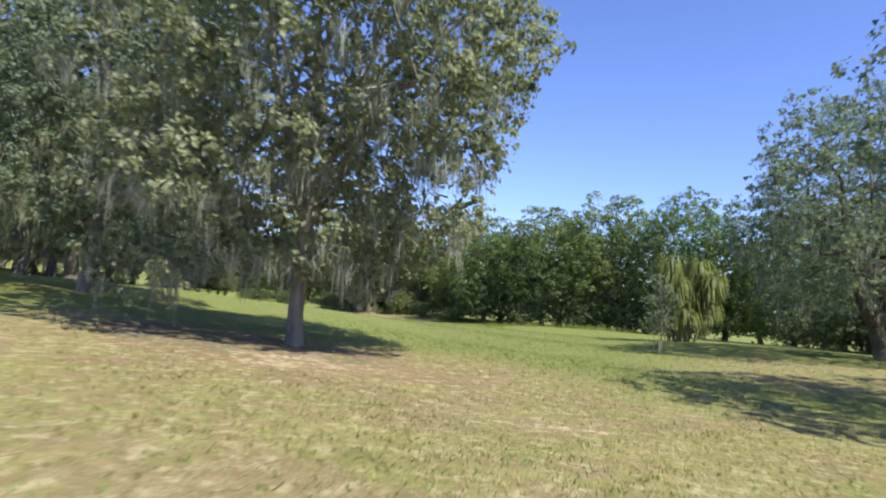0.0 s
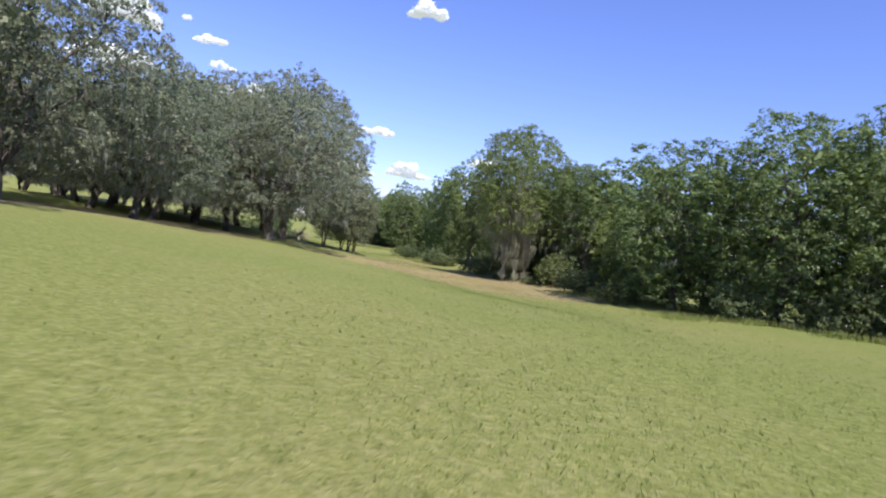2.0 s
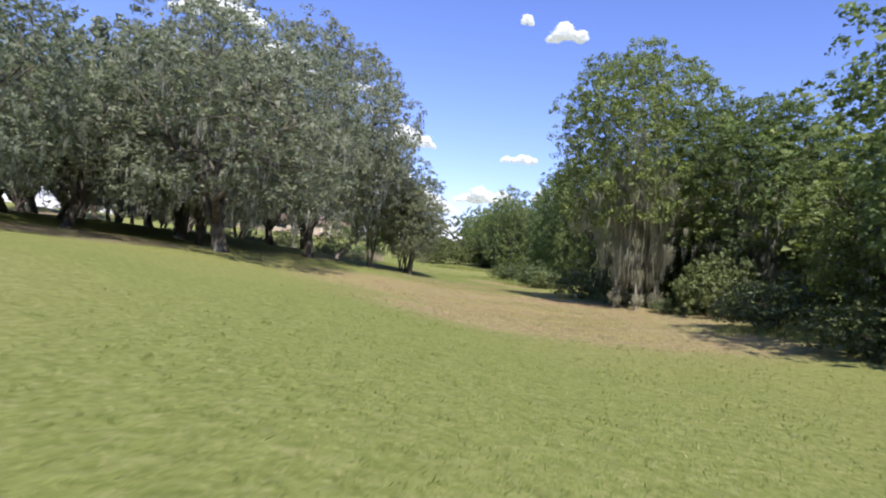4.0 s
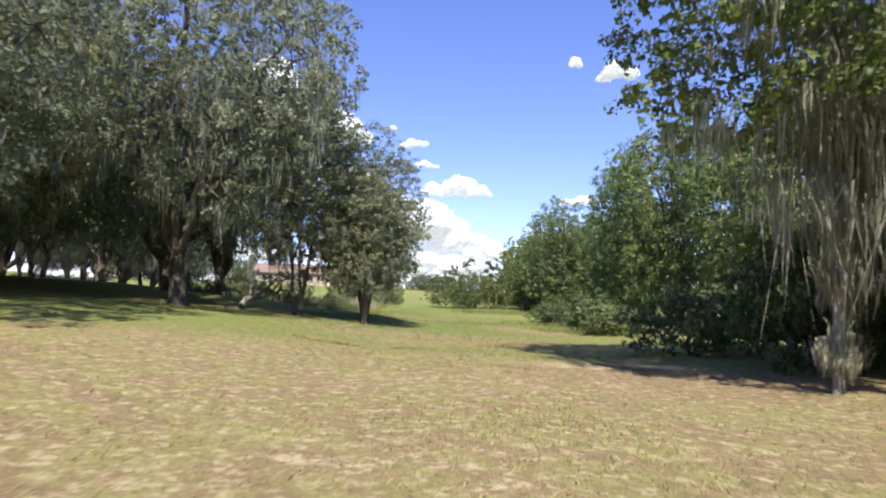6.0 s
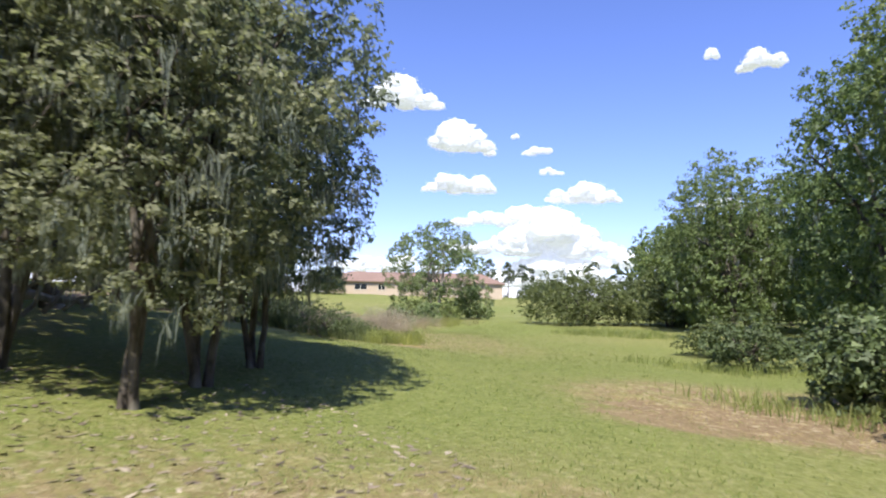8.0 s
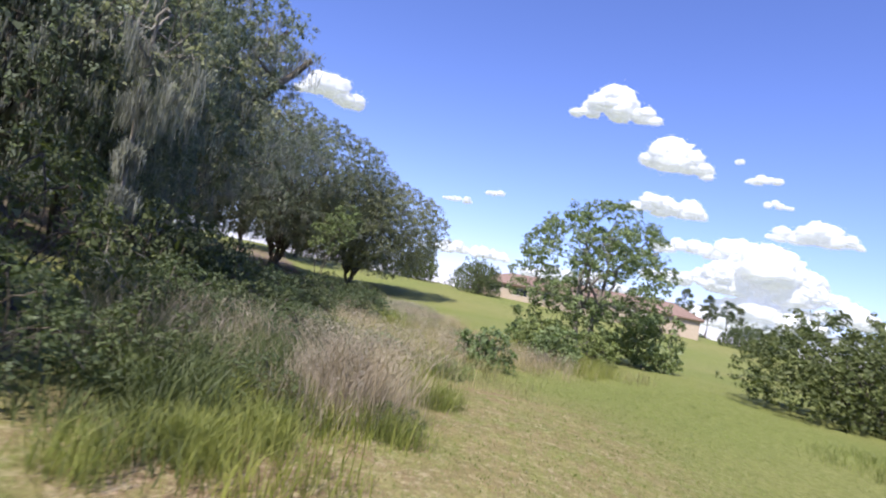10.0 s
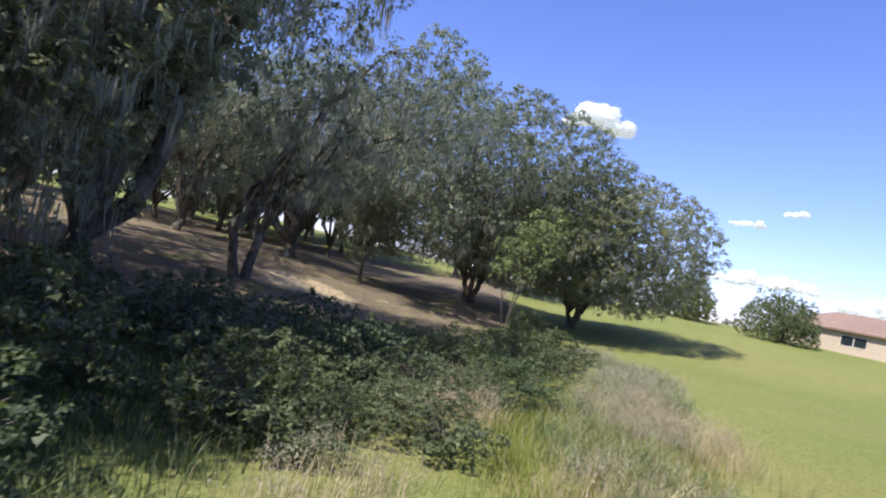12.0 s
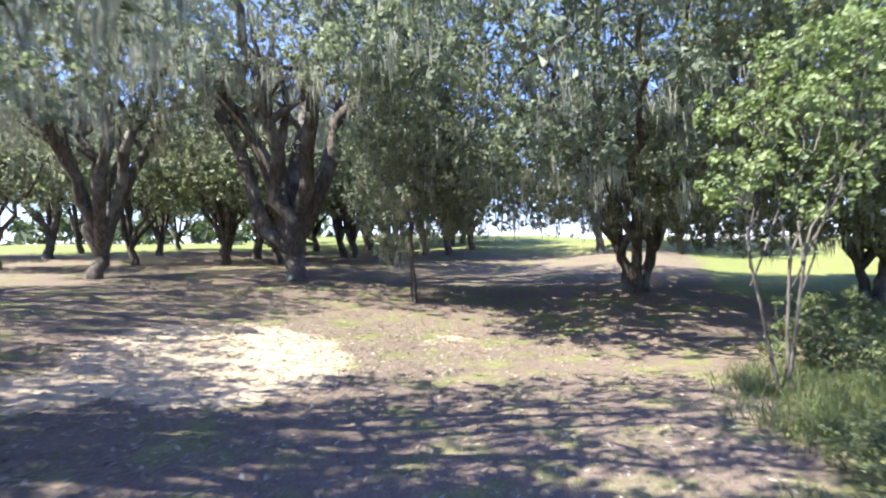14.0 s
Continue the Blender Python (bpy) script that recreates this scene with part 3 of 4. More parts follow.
dome_oak = tree("live_oak", "huge dome-shaped live oak with low spreading limbs", "tree", 20.0, 14.0, 3.6, 290, 20, 28, 0.185, oak_leaf, 25, lobe_r=2.0, puff_r=0.50, core=24, trunk_r=0.3, stems=3, spread=1.2, limbs=15, fork=0.13, stout=1.2,
                moss=1700, moss_len=1.2, hairs=8, hair=0.04, lean=(9, -1), low_moss=0.9, top_heavy=0.35, fill=0.2, drape=300)
plant(dome_oak, [(-130.7, 118.6, 0, 1.0, 1.05), (-132.6, 129.8, 10, 0.84, 0.98)], "dome oaks")

grove_oak = tree("live_oak", "live oak with leaning limbs and grey hanging moss", "tree", 16.2, 8.4, 7.9, 105, 18, 20, 0.155, oak_leaf, 31, lobe_r=1.6, puff_r=0.42, core=2, fill=0.05, stout=1.4,
                 trunk_r=0.42, limbs=7, fork=0.09, forks=5, moss=800, moss_len=1.1, hairs=10, hair=0.034, low_moss=0.6, reach=(0.4, 0.95), drape=420)
plant(grove_oak, [(-127.6, 99.6, 40, 1.42, 0.92), (-109, 91.5, 160, 0.9, 1.1), (-88.5, 105.6, 220, 1.25, 1.1),
                  (-96.5, 95.5, 190, 1.0, 1.05),
                  (-122.5, 89.5, 345, 1.0, 1.0), (-50, 98, 120, 0.85, 1.15)], "oaks of the grove")

leaning_oak = tree("live_oak", "leaning live oak with mossy low branches over the leaf litter", "tree", 14.8, 6.3, 4.6, 78, 20, 15, 0.16, oak_leaf, 35, lobe_r=1.35, puff_r=0.36, trunk_r=0.3, stems=2, limbs=8, fork=0.2, curtains=50, core=4,
                   moss=900, moss_len=1.1, hairs=9, hair=0.03, low_moss=0.6, lean=(-8, 7), drape=250)
plant(leaning_oak, [(-101.9, 106.4, 315, 1.0, 1.15), (-92, 98, 200, 1.0, 1.1)], "oaks of the grove")

thicket_oak = tree("live_oak", "dense moss-hung oak above the shrubs at the grove's corner", "tree", 13.5, 5.6, 2.6, 95, 18, 17, 0.18, oak_leaf, 37, lobe_r=1.35, puff_r=0.40, core=4, trunk_r=0.2, stems=2, limbs=8, fork=0.22,
                   moss=900, moss_len=1.2, hairs=10, hair=0.028, low_moss=0.9, drape=200)
plant(thicket_oak, [(-68.8, 103.4, 0, 1.0, 1.2), (-71.8, 105.8, 90, 1.0, 1.25), (-82, 106.2, 30, 1.1, 1.2), (-63, 84, 99, 1.0, 0.8)], "oaks of the grove")

slim_oak = tree("live_oak", "slender moss-hung oak with several thin stems", "tree", 11.0, 3.2, 2.5, 64, 20, 26, 0.115, oak_leaf, 41, lobe_r=0.95, puff_r=0.32, core=9, trunk_r=0.085, stems=3, limbs=6, fork=0.3,
                moss=210, moss_len=0.9, hairs=12, hair=0.02)
plant(slim_oak, [(-125.4, 108.0, 0, 1.0, 1.3), (-36.6, 99.6, 50, 1.05, 1.0), (-34.9, 98.0, 130, 0.85, 0.95), (-38.5, 96.2, 220, 1.2, 1.05), (-38.8, 101.5, 20, 0.9, 0.9)], "slim oaks")

far_oak = tree("live_oak", "grove oak far back among the trunks", "tree", 13.5, 6.8, 5.0, 70, 9, 8, 0.40, oak_leaf, 51, lobe_r=1.8, puff_r=0.6, core=9, trunk_r=0.36, limbs=6, fork=0.12, forks=2, moss=60, moss_len=0.9, hairs=5, hair=0.06, twigs=False)
spots = []
r = np.random.default_rng(5)
for _ in range(7000):
    x, y = r.uniform(-178, -20), r.uniform(20, 118)
    west = x < -60 and 58 < y < 106 + min(0, (x + 120) * 0.1) and x < -62
    south = (-0.844 * (x + 6.8) - 0.536 * (y - 70)) > 28 and (-0.844 * (x + 6.8) - 0.536 * (y - 70)) < 52 and y < 100
    if not (west or south) or len(spots) > 64:
        continue
    near = [(-109, 93.5), (-92, 99.5), (-97, 97), (-122, 91), (-75, 105), (-57, 103), (-52, 94), (-37, 60), (-41, 95.5), (-31, 68), (-27.5, 50.5), (-144.6, 84), (-142.5, 98.8), (-162, 114)]
    if math.hypot(x + 113, y - 105) < 27 or min([math.hypot(x - a, y - b) for a, b in near] + [99]) < 8.5 or min([math.hypot(x - s[0], y - s[1]) for s in spots] + [99]) < (8.5 if x < -135 else 10.5):
        continue
    spots.append((x, y, r.uniform(0, 360), r.uniform(0.85, 1.15), r.uniform(0.9, 1.12)))
# The last two oaks are added to shade bright grass behind the dome oaks.
plant(far_oak, spots + [(-144.6, 84, 30, 1.2, 1.1), (-142.5, 98.8, 80, 0.9, 1.1), (-162, 114, 120, 1.2, 1.1), (-168, 84, 200, 1.2, 1.1), (-177, 94, 20, 1.1, 1.0), (-190, 69, 70, 1.3, 1.1), (-151, 91, 160, 1.15, 0.95), (-157, 99, 260, 1.1, 0.95), (-138, 86, 310, 1.0, 1.0), (-152, 74, 50, 1.2, 1.0), (-184, 82, 140, 1.3, 1.1), (-159, 122, 220, 1.15, 0.9), (-168, 125, 80, 1.1, 0.9)], "oaks of the grove")

# ---- the woods on the other side ----
WOOD = "tall broad-leaved tree with green leaves and hanging moss"
tall_tree = tree("tall_tree", WOOD, "tree", 16.8, 5.3, 4.9, 130, 20, 27, 0.135, wood_leaf, 61, lobe_r=1.4, puff_r=0.38, fine=True, core=20, trunk_r=0.075, stems=5, limbs=10, fork=0.36, spread=17, bark_mat=pale_bark, lean=(-0.6, 1.3), curtains=150, sleeve=620, moss=130, moss_len=1.4, hairs=20, hair=0.03, low_moss=1.9, top_heavy=0.6)
plant(tall_tree, [(-10.9, 90.6, 0, 1.05, 1.0), (-4.6, 93.6, 130, 0.95, 0.88)], "trees at the wood's edge")
wood_tree = tree("tall_tree", "tall green tree at the wood's edge", "tree", 13.8, 5.6, 1.2, 105, 18, 19, 0.19, wood_leaf, 71, lobe_r=1.45, puff_r=0.46, core=9, trunk_r=0.28, limbs=8, fork=0.22, moss=110, moss_len=0.9, hair=0.03, top_heavy=0.62)
plant(wood_tree, [(5.5, 75.5, 0, 1.0, 0.95), (12, 71, 50, 1.05, 0.98), (19, 68, 100, 1.0, 1.12), (26, 63, 160, 1.05, 1.05), (2.5, 84.5, 210, 0.8, 0.85), (-33.5, 132, 300, 0.95, 1.32), (-27.5, 126, 120, 1.0, 1.28),
                  (-20, 121, 20, 1.0, 1.2), (-15.5, 112, 260, 0.9, 1.05), (-6, 102, 70, 0.95, 1.1), (34, 58, 340, 1.0, 1.05), (-58, 153, 100, 0.85, 0.9), (-48, 143, 190, 0.95, 1.08), (-53, 149, 250, 0.85, 0.95),
                  (42, 50, 0, 1.1, 1.0), (30, 42, 33, 0.95, 0.9), (37, 33, 80, 1.0, 1.0), (46, 20, 130, 1.1, 1.0)], "trees at the wood's edge")
back_tree = tree("tall_tree", "tree standing back in the woods", "tree", 13.5, 6.0, 1.2, 60, 10, 9, 0.42, wood_leaf, 81, lobe_r=1.9, puff_r=0.6, core=9, trunk_r=0.3, limbs=4, fork=0.22, twigs=False)
back_spots = []
for x, y in [(8, 84), (16, 79), (24, 74), (33, 68), (42, 60), (3, 93), (1, 100), (-5, 109), (-12, 118), (-18, 131), (-28, 140), (-40, 146), (-47, 155), (-56, 158), (-62, 166), (12, 92),
             (22, 86), (50, 45), (54, 30), (-8, 112), (-20, 136), (-62, 155), (-70, 172), (-50, 166), (-58, 178), (40, 76), (60, 60)]:
    back_spots.append((x + r.uniform(-1.5, 1.5), y + r.uniform(-1.5, 1.5), r.uniform(0, 360), r.uniform(0.85, 1.1), r.uniform(0.8, 1.02)))
plant(back_tree, back_spots, "trees in the woods")

# ---- single trees and bushes in the field ----
lone = tree("broadleaf_tree", "open-crowned light green tree with leaves down to the weeds", "tree", 11.0, 5.4, 0.6, 85, 20, 20, 0.17, bright_leaf, 94, lobe_r=1.1, puff_r=0.36, core=4, fine=True, trunk_r=0.2, stems=2, limbs=8,
            fork=0.3, bark_mat=pale_bark, top_heavy=0.55, fill=0.2)
plant(lone, [(-78.5, 136.3, 30, 1.0, 1.02)], "trees in the field")
bush = tree("round_bush", "large rounded dark green bush in the field", "bush", 5.2, 5.2, 0.2, 90, 18, 16, 0.17, shrub_leaf, 101, lobe_r=1.15, puff_r=0.36, trunk_r=0.12, stems=4, limbs=8, fork=0.12, top_heavy=0.25, twigs=False)
plant(bush, [(-64, 143.5, 0, 1.0, 1.0), (-58, 150, 90, 1.0, 1.15)], "bushes")
low_bush = tree("shrub", "low leafy green shrub at the wood's edge", "bush", 2.6, 2.2, 0.1, 34, 12, 13, 0.15, shrub_leaf, 111, lobe_r=0.62, puff_r=0.26, trunk_r=0.05, stems=4, limbs=8, fork=0.15, forks=0, top_heavy=0.3, twigs=False)
plant(low_bush, [(-28.5, 113, 0, 1.0, 1.0), (-26, 110.5, 80, 0.8, 0.8), (-36, 121, 10, 0.9, 0.9), (1.5, 75, 60, 0.8, 0.9), (9.5, 69, 120, 0.9, 1.2), (15, 67, 180, 1.0, 1.3),
                 (-5.5, 87.2, 300, 1.0, 1.2), (23, 58, 30, 1.2, 1.0), (-40, 127, 77, 1.0, 0.8), (-2, 81, 40, 0.9, 1.0), (-17, 97, 200, 0.9, 1.0), (-8.2, 88.4, 150, 0.5, 0.6), (20.5, 64.5, 140, 1.2, 1.2), (31, 51, 260, 1.3, 1.0), (28, 40, 320, 1.2, 1.0), (-5.6, 90.0, 90, 1.0, 1.5), (-6.0, 94.5, 180, 1.3, 1.6), (-12.9, 93.6, 30, 0.8, 1.9), (-11.3, 95.6, 250, 1.0, 2.2), (-10.4, 98.6, 120, 1.3, 2.2), (-10.2, 103.5, 10, 1.4, 2.0), (-17.0, 109.0, 200, 1.2, 1.3), (-19.8, 111.5, 320, 1.1, 1.1)], "shrubs along the woods")

# ---- clump with strap leaves, young tree on stakes ----


def straps(root_spots, count, length, width, r, lift=0.9):
    """Arching strap leaves from each spot: corners and triangles."""
    k = len(root_spots)
    base = np.repeat(np.asarray(root_spots, float), count, 0)
    m = len(base)
    ang = r.uniform(0, 2 * math.pi, m)
    out = np.stack([np.cos(ang), np.sin(ang), np.zeros(m)], 1)
    side = np.stack([-np.sin(ang), np.cos(ang), np.zeros(m)], 1) * (width * r.uniform(0.6, 1.2, (m, 1)))
    size = length * r.uniform(0.6, 1.2, (m, 1))
    steep = r.uniform(0.25, 1.0, (m, 1)) * lift
    a = base + out * size * 0.3 + np.array((0, 0, 1.0)) * size * steep * 0.45
    b = base + out * size * 0.68 + np.array((0, 0, 1.0)) * size * (steep * 0.5 - 0.12)
    c = base + out * size * 0.9 + np.array((0, 0, 1.0)) * size * (steep * 0.2 - 0.5)
    verts = np.stack([base - side * 0.3, base + side * 0.3, a + side, a - side, b + side * 0.9, b - side * 0.9, c], 1).reshape(-1, 3)
    first = np.arange(m)[:, None] * 7
    tris = np.concatenate([first + (0, 1, 2), first + (0, 2, 3), first + (3, 2, 4), first + (3, 4, 5), first + (5, 4, 6)])
    return verts, tris


r = np.random.default_rng(17)
palm = tagged(new("palm_clump"), "clump of thin stems with drooping yellow-green strap leaves", "palm")
heads = []
for i in range(16):
    turn, out = r.uniform(0, 6.28), r.uniform(0.2, 1.7)
    foot = np.array((math.cos(turn) * out * 0.6, math.sin(turn) * out * 0.6, -0.1))
    top = np.array((math.cos(turn) * out * 1.25, math.sin(turn) * out * 1.25, r.uniform(1.2, 4.7)))
    part("stem", mesh_of("stem", *tube(bend(foot, top, 0, r, 6, 0.05), np.linspace(0.06, 0.04, 6), 6), pale_bark, True), palm)
    heads += [top, top - (0, 0, 0.35), top * (0.95, 0.95, 0.8)]
part("fronds", mesh_of("fronds", *straps(heads, 80, 1.3, 0.05, r, 1.5), palm_leaf), palm)
dead = np.array(heads)[r.choice(len(heads), 18)] - (0, 0, 0.5)
part("dead_fronds", mesh_of("dead_fronds", *strands(dead, np.full(len(dead), 1.5), 9, 0.06, r), dry_weed), palm, "brown hanging dead fronds")
palm.matrix_basis = put(palm, 13.9, 34.4, 0, 0.86, 1.02)
tagged(palm, group="plants in the field")

young = tree("young_tree", "thin young tree tied to wooden stakes in the grass", "tree", 3.2, 0.65, 0.9, 13, 9, 9, 0.09, oak_leaf, 121, lobe_r=0.3, puff_r=0.15, trunk_r=0.03, limbs=4, fork=0.35, forks=1, bark_mat=pale_bark, core=2)
for turn in (0.4, 2.5, 4.6):
    at = np.array((math.cos(turn) * 0.17, math.sin(turn) * 0.17, -0.1))
    part("stake", mesh_of("stake", *tube([at, at + (0, 0, 0.65)], [0.022, 0.018], 6), stake_wood, True), young, "weathered wooden stake")
plant(young, [(8.5, 23.4, 0, 1.0, 1.0)], "plants in the field")

sapling = tree("sapling", "slender sapling with bright green leaves under the oaks", "tree", 10.6, 2.4, 4.6, 30, 14, 14, 0.15, bright_leaf, 131, lobe_r=0.75, puff_r=0.3, core=2, trunk_r=0.045, stems=3, spread=2.5, limbs=6, fork=0.3, lean=(0.3, 2.2), fine=True)
plant(sapling, [(-114.4, 122.7, 0, 1.0, 1.0)], "saplings")

snag = tree("dead_tree", "half-dead pale tree draped in long grey moss", "tree", 12.0, 2.4, 7.0, 14, 12, 14, 0.13, oak_leaf, 161, lobe_r=0.75, puff_r=0.3, trunk_r=0.09, limbs=9, fork=0.78, bark_mat=pale_bark, reach=(0.6, 1.2),
            moss=40, moss_len=1.6, hairs=34, hair=0.024, sleeve=150)
plant(snag, [(-64.2, 109.0, 0, 0.9, 1.0)], "slim oaks")

# ---- fallen limb under the edge oak ----
fallen = tagged(new("fallen_limb"), "pale fallen oak limb with bare curved branches", "fallen branch")
part("limb", mesh_of("limb", *tube(bend((-2.5, 0, 0.15), (2.6, 0.5, 0.9), 0.5, r, 9, 0.06), np.linspace(0.2, 0.08, 9), 7), pale_bark, True), fallen)
for i in range(8):
    a = np.array((-1.8 + i * 0.55, 0.1, 0.4 + i * 0.06))
    b = a + np.array((r.uniform(0.6, 1.8), r.uniform(-1.2, 1.2), r.uniform(0.2, 1.5)))
    part("branch", mesh_of("branch", *tube(bend(a, b, 0.35, r, 7, 0.05), np.linspace(0.07, 0.02, 7), 5), pale_bark, True), fallen)
fallen.matrix_basis = put(fallen, -42.5, 96.5, 120)

# ---- brush along the flight's second half ----
bramble = tree("shrub", "dense dark green shrub in the weeds beside the grove", "bush", 2.3, 1.9, 0.05, 30, 12, 14, 0.115, bramble_leaf, 141, lobe_r=0.55, puff_r=0.24, slim=0.85, trunk_r=0.035, stems=5, limbs=10, fork=0.15, forks=0, top_heavy=0.3)
plant(bramble, [(-74, 114.5, 20, 1.1, 0.9), (-78, 112.5, 70, 1.25, 1.0), (-80, 117, 120, 1.1, 0.9), (-84, 113, 170, 1.2, 0.9), (-86, 118.5, 220, 1.1, 0.9),
                (-90, 115.5, 270, 1.2, 0.85), (-92, 121, 320, 1.1, 0.85), (-96, 124.5, 10, 1.0, 0.8), (-88, 123, 60, 1.0, 0.8), (-99, 121.5, 110, 0.8, 0.7), (-82, 121, 160, 1.0, 0.7),
                (-103, 126, 210, 1.1, 0.9), (-95, 117.5, 30, 0.9, 0.7), (-117.5, 124.5, 90, 1.0, 1.0), (-98.7, 117.5, 10, 0.7, 0.8), (-100.2, 119.6, 80, 0.8, 0.7), (-101.5, 121.6, 150, 0.8, 0.8),
                (-103.2, 123.2, 220, 0.9, 0.8), (-99.5, 121.8, 290, 0.7, 0.8), (-102, 118.3, 30, 0.5, 0.8), (-105.5, 124.5, 110, 0.9, 0.8), (-108.5, 123.8, 190, 0.7, 0.8), (-66, 110, 80, 1.3, 1.2), (-70.5, 111.5, 20, 1.3, 1.1),
                (-76, 110.5, 140, 1.2, 1.0), (-82, 110.5, 200, 1.1, 1.0), (-87, 112.5, 260, 1.1, 0.9),
                (-62.0, 115.6, 40, 0.65, 0.85), (-64.6, 113.4, 130, 0.9, 0.85), (-65.4, 116.0, 210, 0.75, 0.8), (-60.3, 115.4, 300, 0.55, 0.8), (-67.4, 114.6, 70, 0.9, 0.8), (-62.6, 113.2, 10, 0.7, 0.9), (-71, 114.0, 330, 0.9, 0.85),
                (-83.6, 116.4, 15, 0.9, 0.85), (-85.9, 115.9, 75, 0.9, 0.85), (-88.2, 117.4, 145, 0.9, 0.8), (-84.8, 119.0, 205, 0.8, 0.75), (-81.6, 118.6, 265, 0.7, 0.75), (-90.8, 118.2, 325, 0.9, 0.8), (-93.4, 119.6, 35, 0.9, 0.75), (-87.4, 120.2, 95, 0.8, 0.7), (-79.4, 118.4, 155, 0.7, 0.7)], "shrubs beside the grove")
sunny_shrub = tree("shrub", "ragged grey-green shrub among tall weeds in the sun", "bush", 2.3, 1.8, 0.05, 26, 12, 13, 0.10, shrub_leaf, 143, lobe_r=0.5, puff_r=0.24, slim=0.75, core=4, trunk_r=0.03, stems=5, limbs=10, fork=0.15, forks=1, top_heavy=0.3, fill=0.25)
plant(sunny_shrub, [(-57.2, 108.6, 0, 1.3, 1.2), (-59.5, 111.4, 50, 0.9, 0.9), (-55.6, 112.8, 100, 0.6, 0.7), (-60.5, 114.8, 10, 0.9, 0.7), (-62, 111.5, 150, 0.9, 0.8),
                    (-52.2, 109.8, 0, 0.8, 1.0), (-53.9, 111.4, 60, 0.7, 0.9), (-54.2, 113.6, 130, 0.6, 0.7), (-53.9, 116.2, 20, 0.4, 0.6), (-58.5, 116.2, 250, 0.6, 0.7)], "shrubs in the weeds")
green_bush = tree("shrub", "small bright green leafy bush in the weeds", "bush", 1.9, 1.2, 0.1, 22, 9, 12, 0.15, bright_leaf, 151, lobe_r=0.42, puff_r=0.2, trunk_r=0.03, stems=4, limbs=8, fork=0.15, forks=0, top_heavy=0.4)
plant(green_bush, [(-67, 124, 0, 1.0, 1.0), (-71.5, 130.2, 60, 1.2, 1.0), (-75.5, 131.5, 120, 1.3, 1.0), (-74, 134.5, 180, 1.1, 0.9), (-64, 118.5, 240, 0.7, 0.8), (-82, 133.5, 90, 1.1, 0.9), (-76.5, 140.5, 30, 1.8, 1.2), (-77.9, 127.0, 310, 0.7, 0.6), (-29.2, 113.2, 20, 1.25, 1.0), (-27.2, 111.6, 200, 1.0, 1.0)], "bright bushes")


def weed_patch(name, label, spots, per, tall, width, material, seed, spread=0.35, lean=0.35):
    """Tall stems or blades round many spots: one patch of uncountable growth."""
    r = np.random.default_rng(seed)
    base = np.repeat(np.asarray(spots, float), per, 0)
    m = len(base)
    base = base + r.normal(0, spread, (m, 2))
    foot = np.stack([base[:, 0], base[:, 1], ground(base[:, 0], base[:, 1]) - 0.03], 1)
    size = tall * r.uniform(0.45, 1.15, (m, 1))
    ang = r.uniform(0, 2 * math.pi, m)
    side = np.stack([np.cos(ang), np.sin(ang), np.zeros(m)], 1) * (width * r.uniform(0.5, 1.2, (m, 1)))
    tip_way = r.normal(0, lean, (m, 3)) * (1, 1, 0)
    mid = foot + (tip_way * 0.3 + np.array((0, 0, 0.6))) * size
    tip = foot + (tip_way + np.array((0, 0, 0.95))) * size
    verts = np.stack([foot - side, foot + side, mid + side * 0.8, mid - side * 0.8, tip], 1).reshape(-1, 3)
    first = np.arange(m)[:, None] * 5
    tris = np.concatenate([first + (0, 1, 2), first + (0, 2, 3), first + (3, 2, 4)])
    return tagged(new(name, mesh_of(name, verts, tris, material)), label, "grass", kind="stuff")


def scatter(n, boxes, seed):
    """Spots inside ellipses (x, y, rx, ry), in turn."""
    r = np.random.default_rng(seed)
    area = np.array([a * b for _, _, a, b in boxes])
    pick = r.choice(len(boxes), n, p=area / area.sum())
    at = np.array(boxes)[pick]
    ang, out = r.uniform(0, 2 * math.pi, n), np.sqrt(r.uniform(0, 1, n))
    return np.stack([at[:, 0] + at[:, 2] * out * np.cos(ang), at[:, 1] + at[:, 3] * out * np.sin(ang)], 1)


TAIL = [(-84.5, 125.8, 3.0, 1.8), (-90, 127.6, 4.0, 2.4), (-97, 129.3, 4.5, 2.4), (-104, 131, 4.0, 2.0), (-110, 129, 3.5, 1.6)]
weed_patch("leafy_weeds", "bright leafy weeds between the dry stalks", scatter(360, TAIL, 71), 26, 0.75, 0.02, bright_leaf, 72, 0.3, 0.6)
weed_patch("dry_weeds", "pinkish dry stalks over green weeds", scatter(300, TAIL, 73), 24, 1.15, 0.006, dry_weed, 74, 0.4, 0.4)
weed_patch("tall_grass", "rank green weeds as tall as the shrubs", scatter(260, [(-57.3, 110.8, 2.2, 1.3), (-55.2, 112.3, 1.6, 1.0), (-60.5, 113.0, 2.0, 1.2), (-52.9, 112.2, 1.0, 0.8), (-57.5, 114.2, 1.6, 1.0)], 61),
           34, 1.05, 0.017, shrub_leaf, 62, 0.3, 0.35)
weed_patch("dry_weeds", "thin pale dry stems among the green weeds", scatter(110, [(-56.5, 111.5, 2.6, 1.8), (-60, 113.5, 2, 1.4), (-54.5, 114.6, 1.6, 1.0)], 63), 18, 1.6, 0.005, dry_weed, 64, 0.35, 0.35)
